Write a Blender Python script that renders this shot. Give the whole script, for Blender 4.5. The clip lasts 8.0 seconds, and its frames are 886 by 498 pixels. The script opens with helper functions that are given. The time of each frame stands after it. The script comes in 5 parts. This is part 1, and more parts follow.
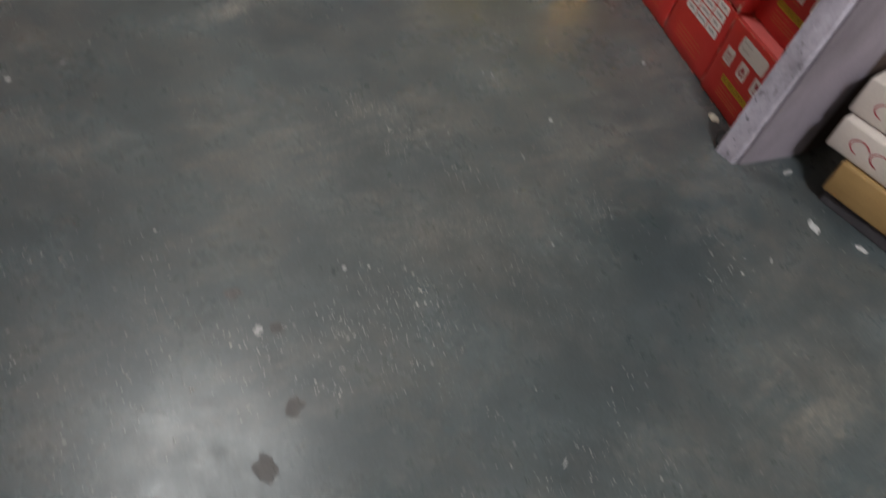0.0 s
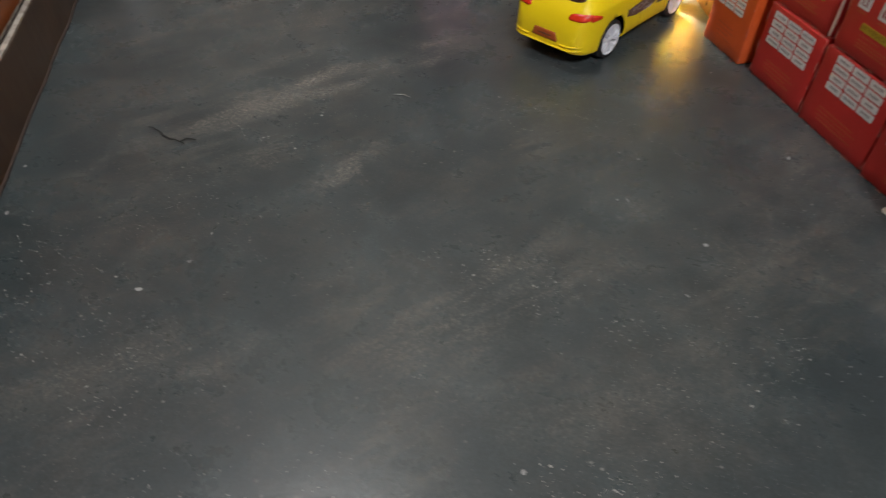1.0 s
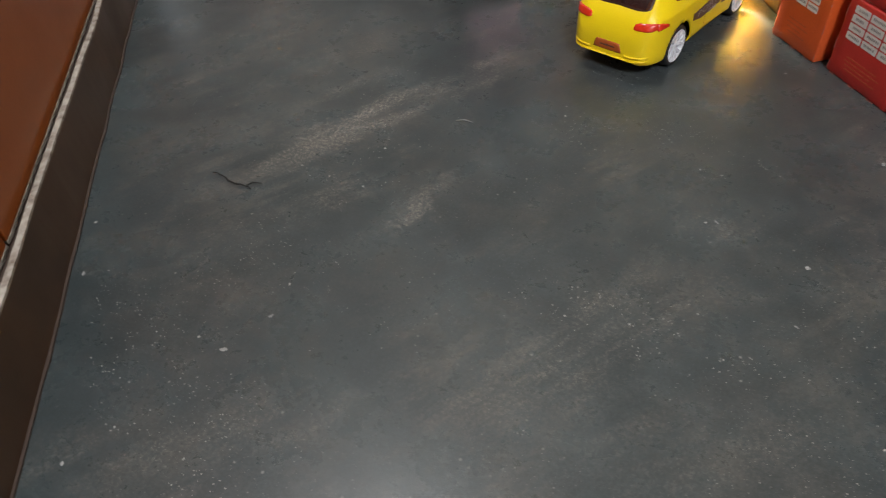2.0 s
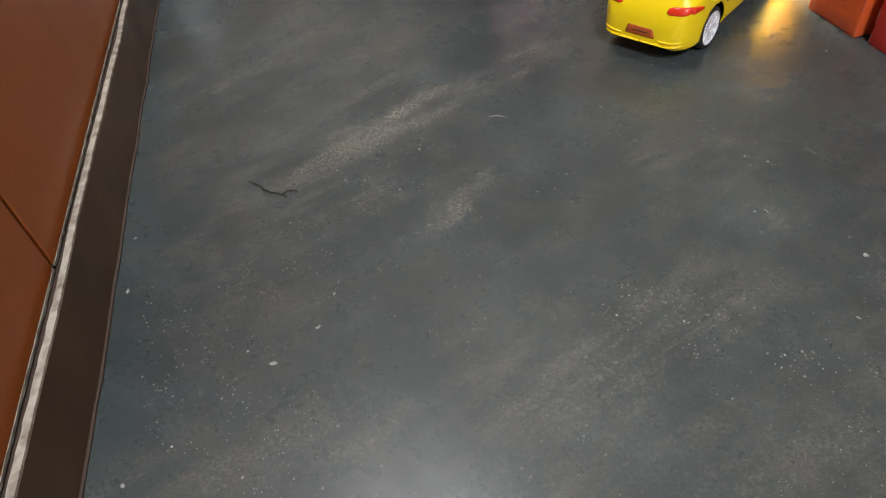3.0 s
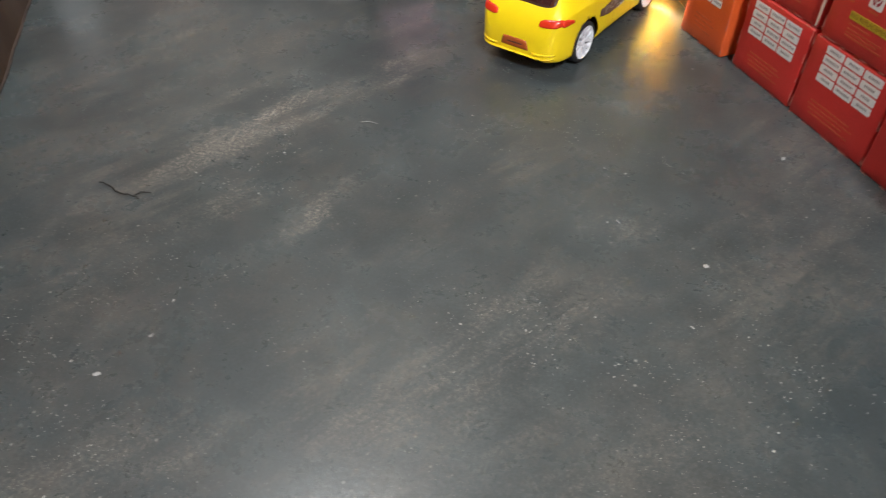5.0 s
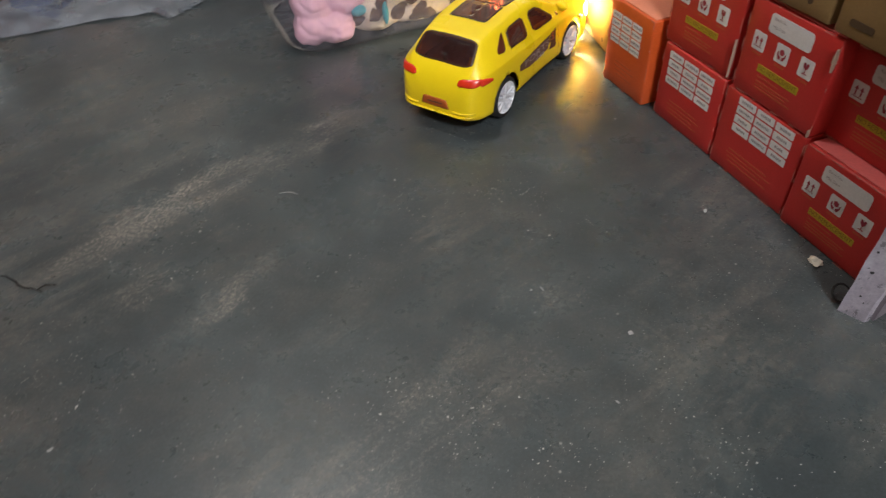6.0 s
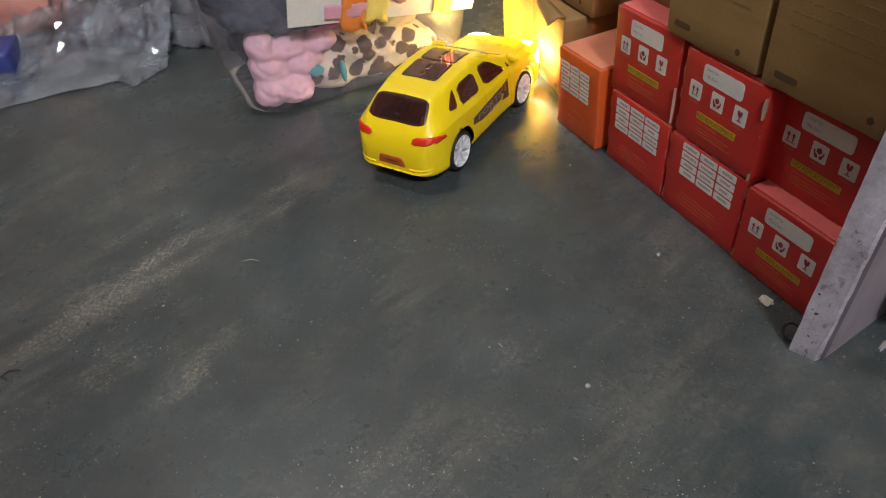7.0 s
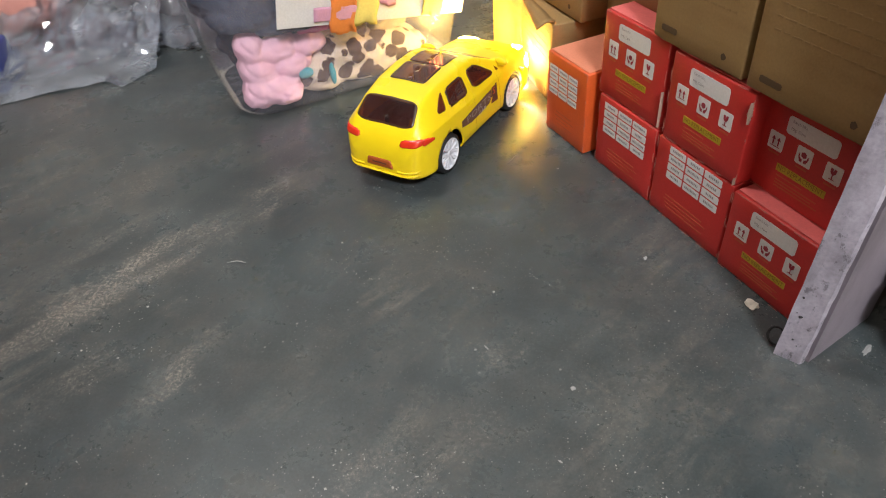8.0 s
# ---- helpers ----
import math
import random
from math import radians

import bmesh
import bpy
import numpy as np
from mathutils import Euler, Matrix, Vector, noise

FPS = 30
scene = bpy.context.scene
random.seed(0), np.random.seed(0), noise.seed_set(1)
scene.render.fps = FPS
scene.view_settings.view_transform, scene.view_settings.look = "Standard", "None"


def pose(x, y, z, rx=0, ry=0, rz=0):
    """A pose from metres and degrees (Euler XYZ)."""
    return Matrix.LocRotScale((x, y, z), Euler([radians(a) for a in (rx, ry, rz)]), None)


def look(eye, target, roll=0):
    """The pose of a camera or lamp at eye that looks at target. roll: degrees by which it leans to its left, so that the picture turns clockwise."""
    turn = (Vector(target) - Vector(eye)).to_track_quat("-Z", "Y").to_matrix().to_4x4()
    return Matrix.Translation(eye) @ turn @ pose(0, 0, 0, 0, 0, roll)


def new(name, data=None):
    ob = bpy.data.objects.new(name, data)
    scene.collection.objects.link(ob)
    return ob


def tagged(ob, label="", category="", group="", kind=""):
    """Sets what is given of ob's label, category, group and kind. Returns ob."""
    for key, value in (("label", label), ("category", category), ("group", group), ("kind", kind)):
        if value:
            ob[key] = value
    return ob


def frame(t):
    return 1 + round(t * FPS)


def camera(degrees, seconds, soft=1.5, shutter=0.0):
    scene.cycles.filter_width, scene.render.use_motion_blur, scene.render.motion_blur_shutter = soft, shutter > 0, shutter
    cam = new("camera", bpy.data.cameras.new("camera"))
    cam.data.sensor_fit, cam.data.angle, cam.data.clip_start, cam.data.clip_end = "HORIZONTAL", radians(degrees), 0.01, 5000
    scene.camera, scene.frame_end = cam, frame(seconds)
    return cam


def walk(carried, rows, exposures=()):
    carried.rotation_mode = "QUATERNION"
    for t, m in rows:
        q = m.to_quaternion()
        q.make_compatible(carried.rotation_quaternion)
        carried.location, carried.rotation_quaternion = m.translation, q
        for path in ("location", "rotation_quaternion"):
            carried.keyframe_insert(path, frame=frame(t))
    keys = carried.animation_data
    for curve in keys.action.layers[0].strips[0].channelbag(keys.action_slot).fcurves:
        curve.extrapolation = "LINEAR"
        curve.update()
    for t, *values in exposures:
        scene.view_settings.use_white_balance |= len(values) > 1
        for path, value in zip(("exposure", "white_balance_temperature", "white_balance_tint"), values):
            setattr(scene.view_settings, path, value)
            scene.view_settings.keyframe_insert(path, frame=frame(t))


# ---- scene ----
DM = 0.1  # the plan is drawn in decimetres

cam = camera(66.3, 8.0, soft=1.1, shutter=0.5)
PATH = [
    (0, (2.024, 0.739, 3.529), (1.703, 4.060, -0.194), 15.58),
    (0.5, (1.767, 1.111, 3.637), (0.961, 4.654, 0.203), 7.11),
    (1, (1.220, 1.432, 3.611), (0.243, 4.916, 0.160), 1.22),
    (1.5, (0.971, 1.514, 3.634), (-0.217, 4.890, 0.142), -1.78),
    (1.7, (0.869, 1.664, 3.743), (-0.289, 5.054, 0.255), -3.10),
    (2.8, (0.550, 1.747, 3.744), (-0.799, 5.038, 0.230), -8.58),
    (3, (0.519, 1.786, 3.795), (-0.791, 5.064, 0.254), -8.88),
    (3.5, (0.563, 1.780, 3.821), (-0.739, 5.106, 0.322), -8.52),
    (4, (0.719, 1.861, 3.783), (-0.453, 5.247, 0.296), -6.78),
    (4.5, (0.942, 1.986, 3.760), (-0.050, 5.429, 0.273), -5.02),
    (5, (1.133, 2.000, 3.632), (0.250, 5.449, 0.121), -2.84),
    (5.2, (1.190, 2.064, 3.718), (0.390, 5.587, 0.261), -1.27),
    (6.3, (1.522, 2.541, 3.876), (0.912, 6.192, 0.515), -4.52),
    (6.5, (1.590, 2.560, 3.976), (0.946, 6.279, 0.697), -5.49),
    (7, (1.719, 2.615, 4.051), (1.103, 6.353, 0.788), -6.49),
    (7.5, (1.740, 2.620, 3.991), (1.184, 6.366, 0.727), -5.80),
    (8, (1.758, 2.610, 4.020), (1.203, 6.379, 0.782), -5.51),
]
EXPOSURES = [(0.0, 0.85), (0.5, 0.52), (1.0, 0.48), (1.5, 0.56), (2.0, 0.70), (2.8, 0.94), (3.5, 1.00), (4.0, 1.02), (4.5, 1.18), (5.0, 1.24), (5.4, 1.12), (6.2, 0.68), (6.5, 0.66), (7.0, 0.62), (7.5, 1.06), (8.0, 1.20)]
walk(cam, [(t, look(Vector(eye) * DM, Vector(target) * DM, roll)) for t, eye, target, roll in PATH], EXPOSURES)

# ---- light: two ceiling lamps; the toy carries its own ----
world = bpy.data.worlds.new("room_air")
scene.world = world
world.use_nodes = True
world.node_tree.nodes["Background"].inputs[0].default_value = (0.75, 0.85, 1.0, 1)
world.node_tree.nodes["Background"].inputs[1].default_value = 0.05


def area_lamp(name, place, target, size, watts, colour):
    data = bpy.data.lights.new(name, "AREA")
    data.shape, data.size, data.energy, data.color = "DISK", size, watts, colour
    ob = new(name, data)
    ob.matrix_world = look(place, target)
    return ob


area_lamp("ceiling_lamp_light", (-0.57, 0.99, 2.44), (-0.57, 0.99, 0), 0.22, 10.0, (0.98, 0.98, 0.98))
area_lamp("main_lamp_light", (0.92, -1.46, 2.40), (0.15, 0.6, 0), 0.52, 56.0, (0.93, 0.96, 1.0))


# ---- materials ----
def nodes_of(name):
    m = bpy.data.materials.new(name)
    m.use_nodes = True
    return m, m.node_tree.nodes, m.node_tree.links, m.node_tree.nodes["Principled BSDF"]


def noise_node(nt, links, scale, detail=4.0, coord="Object", stretch=None, turn=0.0, rough=0.55):
    tc = nt.new("ShaderNodeTexCoord")
    n = nt.new("ShaderNodeTexNoise")
    n.inputs["Scale"].default_value, n.inputs["Detail"].default_value, n.inputs["Roughness"].default_value = scale, detail, rough
    if stretch:
        mp = nt.new("ShaderNodeMapping")
        mp.vector_type = "TEXTURE"
        mp.inputs["Rotation"].default_value = (0, 0, radians(turn))
        mp.inputs["Scale"].default_value = stretch
        links.new(tc.outputs[coord], mp.inputs[0])
        links.new(mp.outputs[0], n.inputs["Vector"])
    else:
        links.new(tc.outputs[coord], n.inputs["Vector"])
    return n


def ramp(nt, links, src, lo, hi, a=(0, 0, 0, 1), b=(1, 1, 1, 1)):
    r = nt.new("ShaderNodeValToRGB")
    e = r.color_ramp.elements
    e[0].position, e[1].position, e[0].color, e[1].color = lo, hi, a, b
    links.new(src, r.inputs[0])
    return r.outputs[0]


def mixed(nt, links, fac, a, b, mode="MIX"):
    m = nt.new("ShaderNodeMix")
    m.data_type, m.blend_type = "RGBA", mode
    for sock, v in ((m.inputs[0], fac), (m.inputs[6], a), (m.inputs[7], b)):
        if isinstance(v, (int, float)):
            sock.default_value = v
        elif isinstance(v, tuple):
            sock.default_value = (*v[:3], 1)
        else:
            links.new(v, sock)
    return m.outputs[2]


def bumped(nt, links, bsdf, src, strength, distance=0.001):
    b = nt.new("ShaderNodeBump")
    b.inputs["Strength"].default_value, b.inputs["Distance"].default_value = strength, distance
    links.new(src, b.inputs["Height"])
    links.new(b.outputs[0], bsdf.inputs["Normal"])


def surface(name, colour, rough=0.5, metal=0.0, dirt=None, amount=0.35, blotch=22.0, grain=500.0, bump=0.15, coat=0.0, spread=0.12, stretch=None, turn=0.0):
    """A painted, printed or moulded surface: blotches of a second tone, fine grain, uneven gloss, light relief."""
    m, nt, links, p = nodes_of(name)
    dirt = dirt or tuple(c * 0.6 for c in colour)
    big = noise_node(nt, links, blotch, 5, stretch=stretch, turn=turn)
    fine = noise_node(nt, links, grain, 3)
    c = mixed(nt, links, ramp(nt, links, big.outputs[0], 0.42, 0.72), tuple(colour), tuple(a * (1 - amount) + b * amount for a, b in zip(colour, dirt)))
    c = mixed(nt, links, 0.25, c, ramp(nt, links, fine.outputs[0], 0.3, 0.7, (0.55, 0.55, 0.55, 1), (1, 1, 1, 1)), "MULTIPLY")
    links.new(c, p.inputs["Base Color"])
    links.new(ramp(nt, links, big.outputs[0], 0.3, 0.7, (rough - spread / 2,) * 3 + (1,), (rough + spread,) * 3 + (1,)), p.inputs["Roughness"])
    p.inputs["Metallic"].default_value, p.inputs["Coat Weight"].default_value = metal, coat
    if bump:
        bumped(nt, links, p, fine.outputs[0], bump, 0.0006)
    return m


def cement():
    """Dark polished cement: blue-grey and olive clouds, dusty brown scuffs drawn one way, pale grit."""
    m, nt, links, p = nodes_of("polished_cement")

    def times(a, b):
        n = nt.new("ShaderNodeMath")
        n.operation = "MULTIPLY"
        for sock, v in zip(n.inputs, (a, b)):
            if isinstance(v, (int, float)):
                sock.default_value = v
            else:
                links.new(v, sock)
        return n.outputs[0]

    clouds = noise_node(nt, links, 3.6, 9, rough=0.72)
    patches = noise_node(nt, links, 8.0, 10, rough=0.78)
    dark = noise_node(nt, links, 12.0, 9, rough=0.76)
    scuff = noise_node(nt, links, 34.0, 9, stretch=(5.0, 1.0, 1.0), turn=50, rough=0.8)
    where = noise_node(nt, links, 4.3, 5, rough=0.65)
    crumbs = noise_node(nt, links, 150.0, 5, rough=0.75)
    fine = noise_node(nt, links, 420.0, 3, rough=0.7)
    dusty = noise_node(nt, links, 190.0, 6, rough=0.8)
    c = mixed(nt, links, ramp(nt, links, clouds.outputs[0], 0.36, 0.66), (0.033, 0.044, 0.047), (0.078, 0.094, 0.098))
    c = mixed(nt, links, ramp(nt, links, patches.outputs[0], 0.48, 0.78), c, (0.100, 0.092, 0.082))
    c = mixed(nt, links, ramp(nt, links, dark.outputs[0], 0.42, 0.80), c, (0.024, 0.030, 0.034))
    speckle = noise_node(nt, links, 300.0, 7, rough=0.85)
    flecks = times(ramp(nt, links, speckle.outputs[0], 0.50, 0.58), ramp(nt, links, scuff.outputs[0], 0.42, 0.58))
    soft_dust = times(ramp(nt, links, dusty.outputs[0], 0.38, 0.66), ramp(nt, links, scuff.outputs[0], 0.42, 0.66, (0.10, 0.10, 0.10, 1), (0.45, 0.45, 0.45, 1)))
    for x, y, turn, long_, wide, most, flecked in ((-0.15, 0.722, 53, 0.16, 0.03, 0.85, 1), (-0.215, 0.65, 54, 0.09, 0.034, 0.62, 1), (-0.185, 0.71, 50, 0.1, 0.014, 0.8, 1), (-0.225, 0.745, 50, 0.1, 0.03, 0.45, 1), (-0.086, 0.59, 73, 0.065, 0.011, 0.68, 1), (-0.075, 0.82, 50, 0.05, 0.022, 0.9, 1), (-0.095, 0.575, 62, 0.06, 0.018, 0.6, 1), (0.075, 0.475, 46, 0.085, 0.045, 0.85, 0.45), (0.125, 0.53, 35, 0.06, 0.045, 0.7, 0.45), (-0.105, 0.361, 15, 0.075, 0.03, 0.75, 0.45), (0.014, 0.42, 20, 0.09, 0.045, 0.6, 0.45), (0.13, 0.4, 10, 0.12, 0.05, 0.45, 0.45), (-0.2, 0.311, 20, 0.08, 0.04, 0.6, 0.45), (-0.22, 0.66, 50, 0.05, 0.018, 0.8, 1), (-0.165, 0.575, 40, 0.05, 0.022, 0.5, 1), (0.157, 0.61, 20, 0.05, 0.02, 0.6, 1), (-0.24, 0.83, 45, 0.09, 0.03, 0.5, 1)):
        tc, mp, gr = nt.new("ShaderNodeTexCoord"), nt.new("ShaderNodeMapping"), nt.new("ShaderNodeTexGradient")
        mp.vector_type, gr.gradient_type = "TEXTURE", "SPHERICAL"
        mp.inputs["Location"].default_value, mp.inputs["Rotation"].default_value, mp.inputs["Scale"].default_value = (x, y, 0), (0, 0, radians(turn)), (long_, wide, 1)
        warp = mixed(nt, links, 0.09, tc.outputs["Object"], mixed(nt, links, 1.0, noise_node(nt, links, 26, 6, rough=0.7).outputs["Color"], (0.5, 0.5, 0.5), "SUBTRACT"), "ADD")
        links.new(warp, mp.inputs[0])
        links.new(mp.outputs[0], gr.inputs[0])
        where_ = times(ramp(nt, links, gr.outputs["Fac"], 0.02, 0.60), most)
        c = mixed(nt, links, times(where_, soft_dust), c, (0.185, 0.165, 0.142))
        c = mixed(nt, links, times(where_, times(flecks, flecked)), c, (0.33, 0.295, 0.255))
    dust = times(ramp(nt, links, where.outputs[0], 0.47, 0.66), times(ramp(nt, links, scuff.outputs[0], 0.46, 0.68), ramp(nt, links, crumbs.outputs[0], 0.38, 0.62, (0.25, 0.25, 0.25, 1), (1, 1, 1, 1))))
    c = mixed(nt, links, dust, c, (0.21, 0.185, 0.155))
    haze = times(ramp(nt, links, noise_node(nt, links, 5.5, 6, rough=0.7).outputs[0], 0.52, 0.72), ramp(nt, links, crumbs.outputs[0], 0.42, 0.66))
    c = mixed(nt, links, times(haze, 0.6), c, (0.16, 0.145, 0.125))
    c = mixed(nt, links, 0.55, c, ramp(nt, links, fine.outputs[0], 0.34, 0.66, (0.48, 0.48, 0.48, 1), (1.0, 1.0, 1.0, 1)), "MULTIPLY")
    # grit: tiny pale dots, thick in some patches and nearly absent in others
    for scale, low, most in ((640.0, 0.60, 0.95), (330.0, 0.70, 0.95), (150.0, 0.92, 0.7)):
        tc = nt.new("ShaderNodeTexCoord")
        v = nt.new("ShaderNodeTexVoronoi")
        v.inputs["Scale"].default_value = scale
        links.new(tc.outputs["Object"], v.inputs["Vector"])
        pick = nt.new("ShaderNodeSeparateColor")
        links.new(v.outputs["Color"], pick.inputs[0])
        dots = times(ramp(nt, links, v.outputs["Distance"], 0.08, 0.20, (1, 1, 1, 1), (0, 0, 0, 1)), ramp(nt, links, pick.outputs[0], low, 0.96))
        dots = times(dots, ramp(nt, links, noise_node(nt, links, 7.5, 4).outputs[0], 0.42, 0.64, (0.06, 0.06, 0.06, 1), (most, most, most, 1)))
        c = mixed(nt, links, dots, c, (0.42, 0.40, 0.37))
    links.new(c, p.inputs["Base Color"])
    links.new(ramp(nt, links, dark.outputs[0], 0.3, 0.75, (0.20, 0.20, 0.20, 1), (0.42, 0.42, 0.42, 1)), p.inputs["Roughness"])
    bumped(nt, links, p, crumbs.outputs[0], 0.16, 0.0008)
    return m


def clear_film(name, tint, see_through, rough=0.12, milk=(0.8, 0.82, 0.84), wrinkle=0.0, ior=1.5):
    """Thin plastic: part see-through, part milky, with a gloss."""
    m, nt, links, p = nodes_of(name)
    p.inputs["Base Color"].default_value, p.inputs["Roughness"].default_value = (*milk, 1), rough
    tr = nt.new("ShaderNodeBsdfTransparent")
    tr.inputs[0].default_value = (*tint, 1)
    gl = nt.new("ShaderNodeBsdfGlossy")
    gl.inputs["Roughness"].default_value = rough
    fr = nt.new("ShaderNodeFresnel")
    fr.inputs[0].default_value = ior
    a, b = nt.new("ShaderNodeMixShader"), nt.new("ShaderNodeMixShader")
    if wrinkle:
        folds = noise_node(nt, links, 42, 4, stretch=(1, 2.6, 1), turn=25)
        folds.noise_type = "RIDGED_MULTIFRACTAL"
        bumped(nt, links, gl, folds.outputs[0], wrinkle, 0.005)
        links.new(gl.inputs["Normal"].links[0].from_socket, fr.inputs["Normal"])
    haze = noise_node(nt, links, 30, 4)
    links.new(ramp(nt, links, haze.outputs[0], 0.3, 0.7, (see_through - 0.12,) * 3 + (1,), (min(1, see_through + 0.1),) * 3 + (1,)), a.inputs[0])
    links.new(p.outputs[0], a.inputs[1])
    links.new(tr.outputs[0], a.inputs[2])
    links.new(fr.outputs[0], b.inputs[0])
    links.new(a.outputs[0], b.inputs[1])
    links.new(gl.outputs[0], b.inputs[2])
    links.new(b.outputs[0], nt["Material Output"].inputs[0])
    return m


def let_through(m, colour, amount):
    """Thin moulded plastic: part of the light behind it comes through."""
    nt, links = m.node_tree.nodes, m.node_tree.links
    tr, mix = nt.new("ShaderNodeBsdfTranslucent"), nt.new("ShaderNodeMixShader")
    tr.inputs[0].default_value, mix.inputs[0].default_value = (*colour, 1), amount
    links.new(nt["Principled BSDF"].outputs[0], mix.inputs[1])
    links.new(tr.outputs[0], mix.inputs[2])
    links.new(mix.outputs[0], nt["Material Output"].inputs[0])


def glow(name, colour, strength):
    m, nt, links, p = nodes_of(name)
    p.inputs["Base Color"].default_value = (*colour, 1)
    p.inputs["Emission Color"].default_value = (*colour, 1)
    p.inputs["Emission Strength"].default_value = strength
    p.inputs["Roughness"].default_value = 0.15
    return m


def spotted(name, ground, spot, scale):
    m, nt, links, p = nodes_of(name)
    tc, v = nt.new("ShaderNodeTexCoord"), nt.new("ShaderNodeTexVoronoi")
    v.inputs["Scale"].default_value = scale
    wob = noise_node(nt, links, scale * 1.6, 3)
    mp = mixed(nt, links, 0.012, tc.outputs["Object"], wob.outputs["Color"])
    links.new(mp, v.inputs["Vector"])
    c = mixed(nt, links, ramp(nt, links, v.outputs["Distance"], 0.42, 0.48, (1, 1, 1, 1), (0, 0, 0, 1)), ground, spot)
    links.new(c, p.inputs["Base Color"])
    p.inputs["Roughness"].default_value = 0.95
    bumped(nt, links, p, noise_node(nt, links, 700, 3).outputs[0], 0.4, 0.001)
    return m


def chipped_paint():
    """Lilac-white paint, smudged grey, with ragged dark chips that gather in places."""
    m, nt, links, p = nodes_of("chipped_lilac_white_paint")
    smudge, where, ragged, fine = noise_node(nt, links, 28, 6, rough=0.7), noise_node(nt, links, 9, 4), noise_node(nt, links, 150, 8, rough=0.75, stretch=(1, 1, 1.8)), noise_node(nt, links, 500, 3)
    c = mixed(nt, links, ramp(nt, links, smudge.outputs[0], 0.40, 0.68), (0.42, 0.385, 0.45), (0.20, 0.18, 0.21))
    c = mixed(nt, links, 0.3, c, ramp(nt, links, fine.outputs[0], 0.3, 0.7, (0.55, 0.55, 0.55, 1), (1, 1, 1, 1)), "MULTIPLY")
    k = nt.new("ShaderNodeMath")
    k.operation = "MULTIPLY"
    links.new(ramp(nt, links, ragged.outputs[0], 0.57, 0.61), k.inputs[0])
    links.new(ramp(nt, links, where.outputs[0], 0.42, 0.56), k.inputs[1])
    links.new(mixed(nt, links, k.outputs[0], c, (0.045, 0.038, 0.042)), p.inputs["Base Color"])
    p.inputs["Roughness"].default_value = 0.55
    bumped(nt, links, p, ramp(nt, links, k.outputs[0], 0.0, 1.0, (1, 1, 1, 1), (0, 0, 0, 1)), 0.5, 0.0012)
    return m


CEMENT = cement()
RED_CARD = surface("red_printed_card", (0.52, 0.026, 0.022), 0.45, dirt=(0.40, 0.035, 0.026), bump=0.12, blotch=30)
# paler card for the carton tops: light from above put into the colour
LIT_RED_TOP = surface("lit_red_card_top", (0.72, 0.15, 0.14), 0.55, dirt=(0.55, 0.1, 0.1), bump=0.12)
ORANGE_CARD = surface("orange_printed_card", (0.62, 0.095, 0.018), 0.42, dirt=(0.45, 0.06, 0.015), bump=0.12)
LIT_ORANGE_TOP = surface("lit_orange_card_top", (0.68, 0.24, 0.14), 0.6, dirt=(0.5, 0.15, 0.09))
KRAFT = surface("kraft_cardboard", (0.27, 0.165, 0.06), 0.7, dirt=(0.19, 0.11, 0.04), blotch=14, bump=0.25, stretch=(1, 1, 0.2))
KRAFT_INK = surface("brown_print_on_kraft", (0.085, 0.048, 0.02), 0.75, bump=0.1)
KRAFT_FAINT = surface("faint_print_on_kraft", (0.240, 0.146, 0.054), 0.75, bump=0.1)
EDGE_WEAR = surface("rubbed_card_edge", (0.60, 0.20, 0.16), 0.8, dirt=(0.42, 0.10, 0.08), amount=0.8, blotch=90, bump=0.3)
TORN = surface("torn_card_pulp", (0.42, 0.27, 0.21), 0.9, bump=0.6)
PAPER = surface("white_sticker", (0.72, 0.70, 0.69), 0.5, dirt=(0.6, 0.55, 0.54), bump=0.08)
INK = surface("grey_ink", (0.30, 0.26, 0.27), 0.7, bump=0)
RED_INK = surface("red_ink", (0.33, 0.03, 0.05), 0.6, bump=0)
GOLD_INK = surface("faint_gold_print", (0.50, 0.085, 0.030), 0.45, bump=0)
OLIVE_BAND = surface("olive_yellow_print", (0.50, 0.36, 0.02), 0.5, bump=0)
OLIVE_INK = surface("olive_letters", (0.25, 0.12, 0.01), 0.5, bump=0)
WHITE_PAINT = chipped_paint()
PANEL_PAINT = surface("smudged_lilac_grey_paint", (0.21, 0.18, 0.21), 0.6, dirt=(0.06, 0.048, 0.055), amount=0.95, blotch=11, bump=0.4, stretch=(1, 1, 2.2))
CHIP_AND_SHADE = surface("bare_chip_and_gap_shade", (0.04, 0.035, 0.04), 0.8, bump=0.5)
PLASTER = surface("plaster_crumb", (0.62, 0.58, 0.50), 0.9, bump=0.8, grain=250)
DOOR_LAMINATE = surface("reddish_brown_laminate", (0.32, 0.085, 0.016), 0.36, dirt=(0.22, 0.05, 0.010), blotch=7, bump=0.04, coat=0.0)
PLINTH_LAMINATE = surface("dark_brown_laminate", (0.078, 0.036, 0.014), 0.34, dirt=(0.045, 0.022, 0.010), amount=0.8, blotch=10, bump=0.05, coat=0.12)
BARE_EDGE = surface("bare_chipped_ply_edge", (0.42, 0.38, 0.33), 0.8, dirt=(0.13, 0.09, 0.07), amount=0.9, blotch=90, bump=0.6)
GAP_BROWN = surface("dark_gap_brown", (0.05, 0.03, 0.022), 0.7, bump=0.3)
WALL_PAINT = surface("cream_wall_paint", (0.62, 0.57, 0.50), 0.8, blotch=3, bump=0.2)
CEILING_PAINT = surface("white_ceiling_paint", (0.75, 0.75, 0.73), 0.85, blotch=3, bump=0.2)
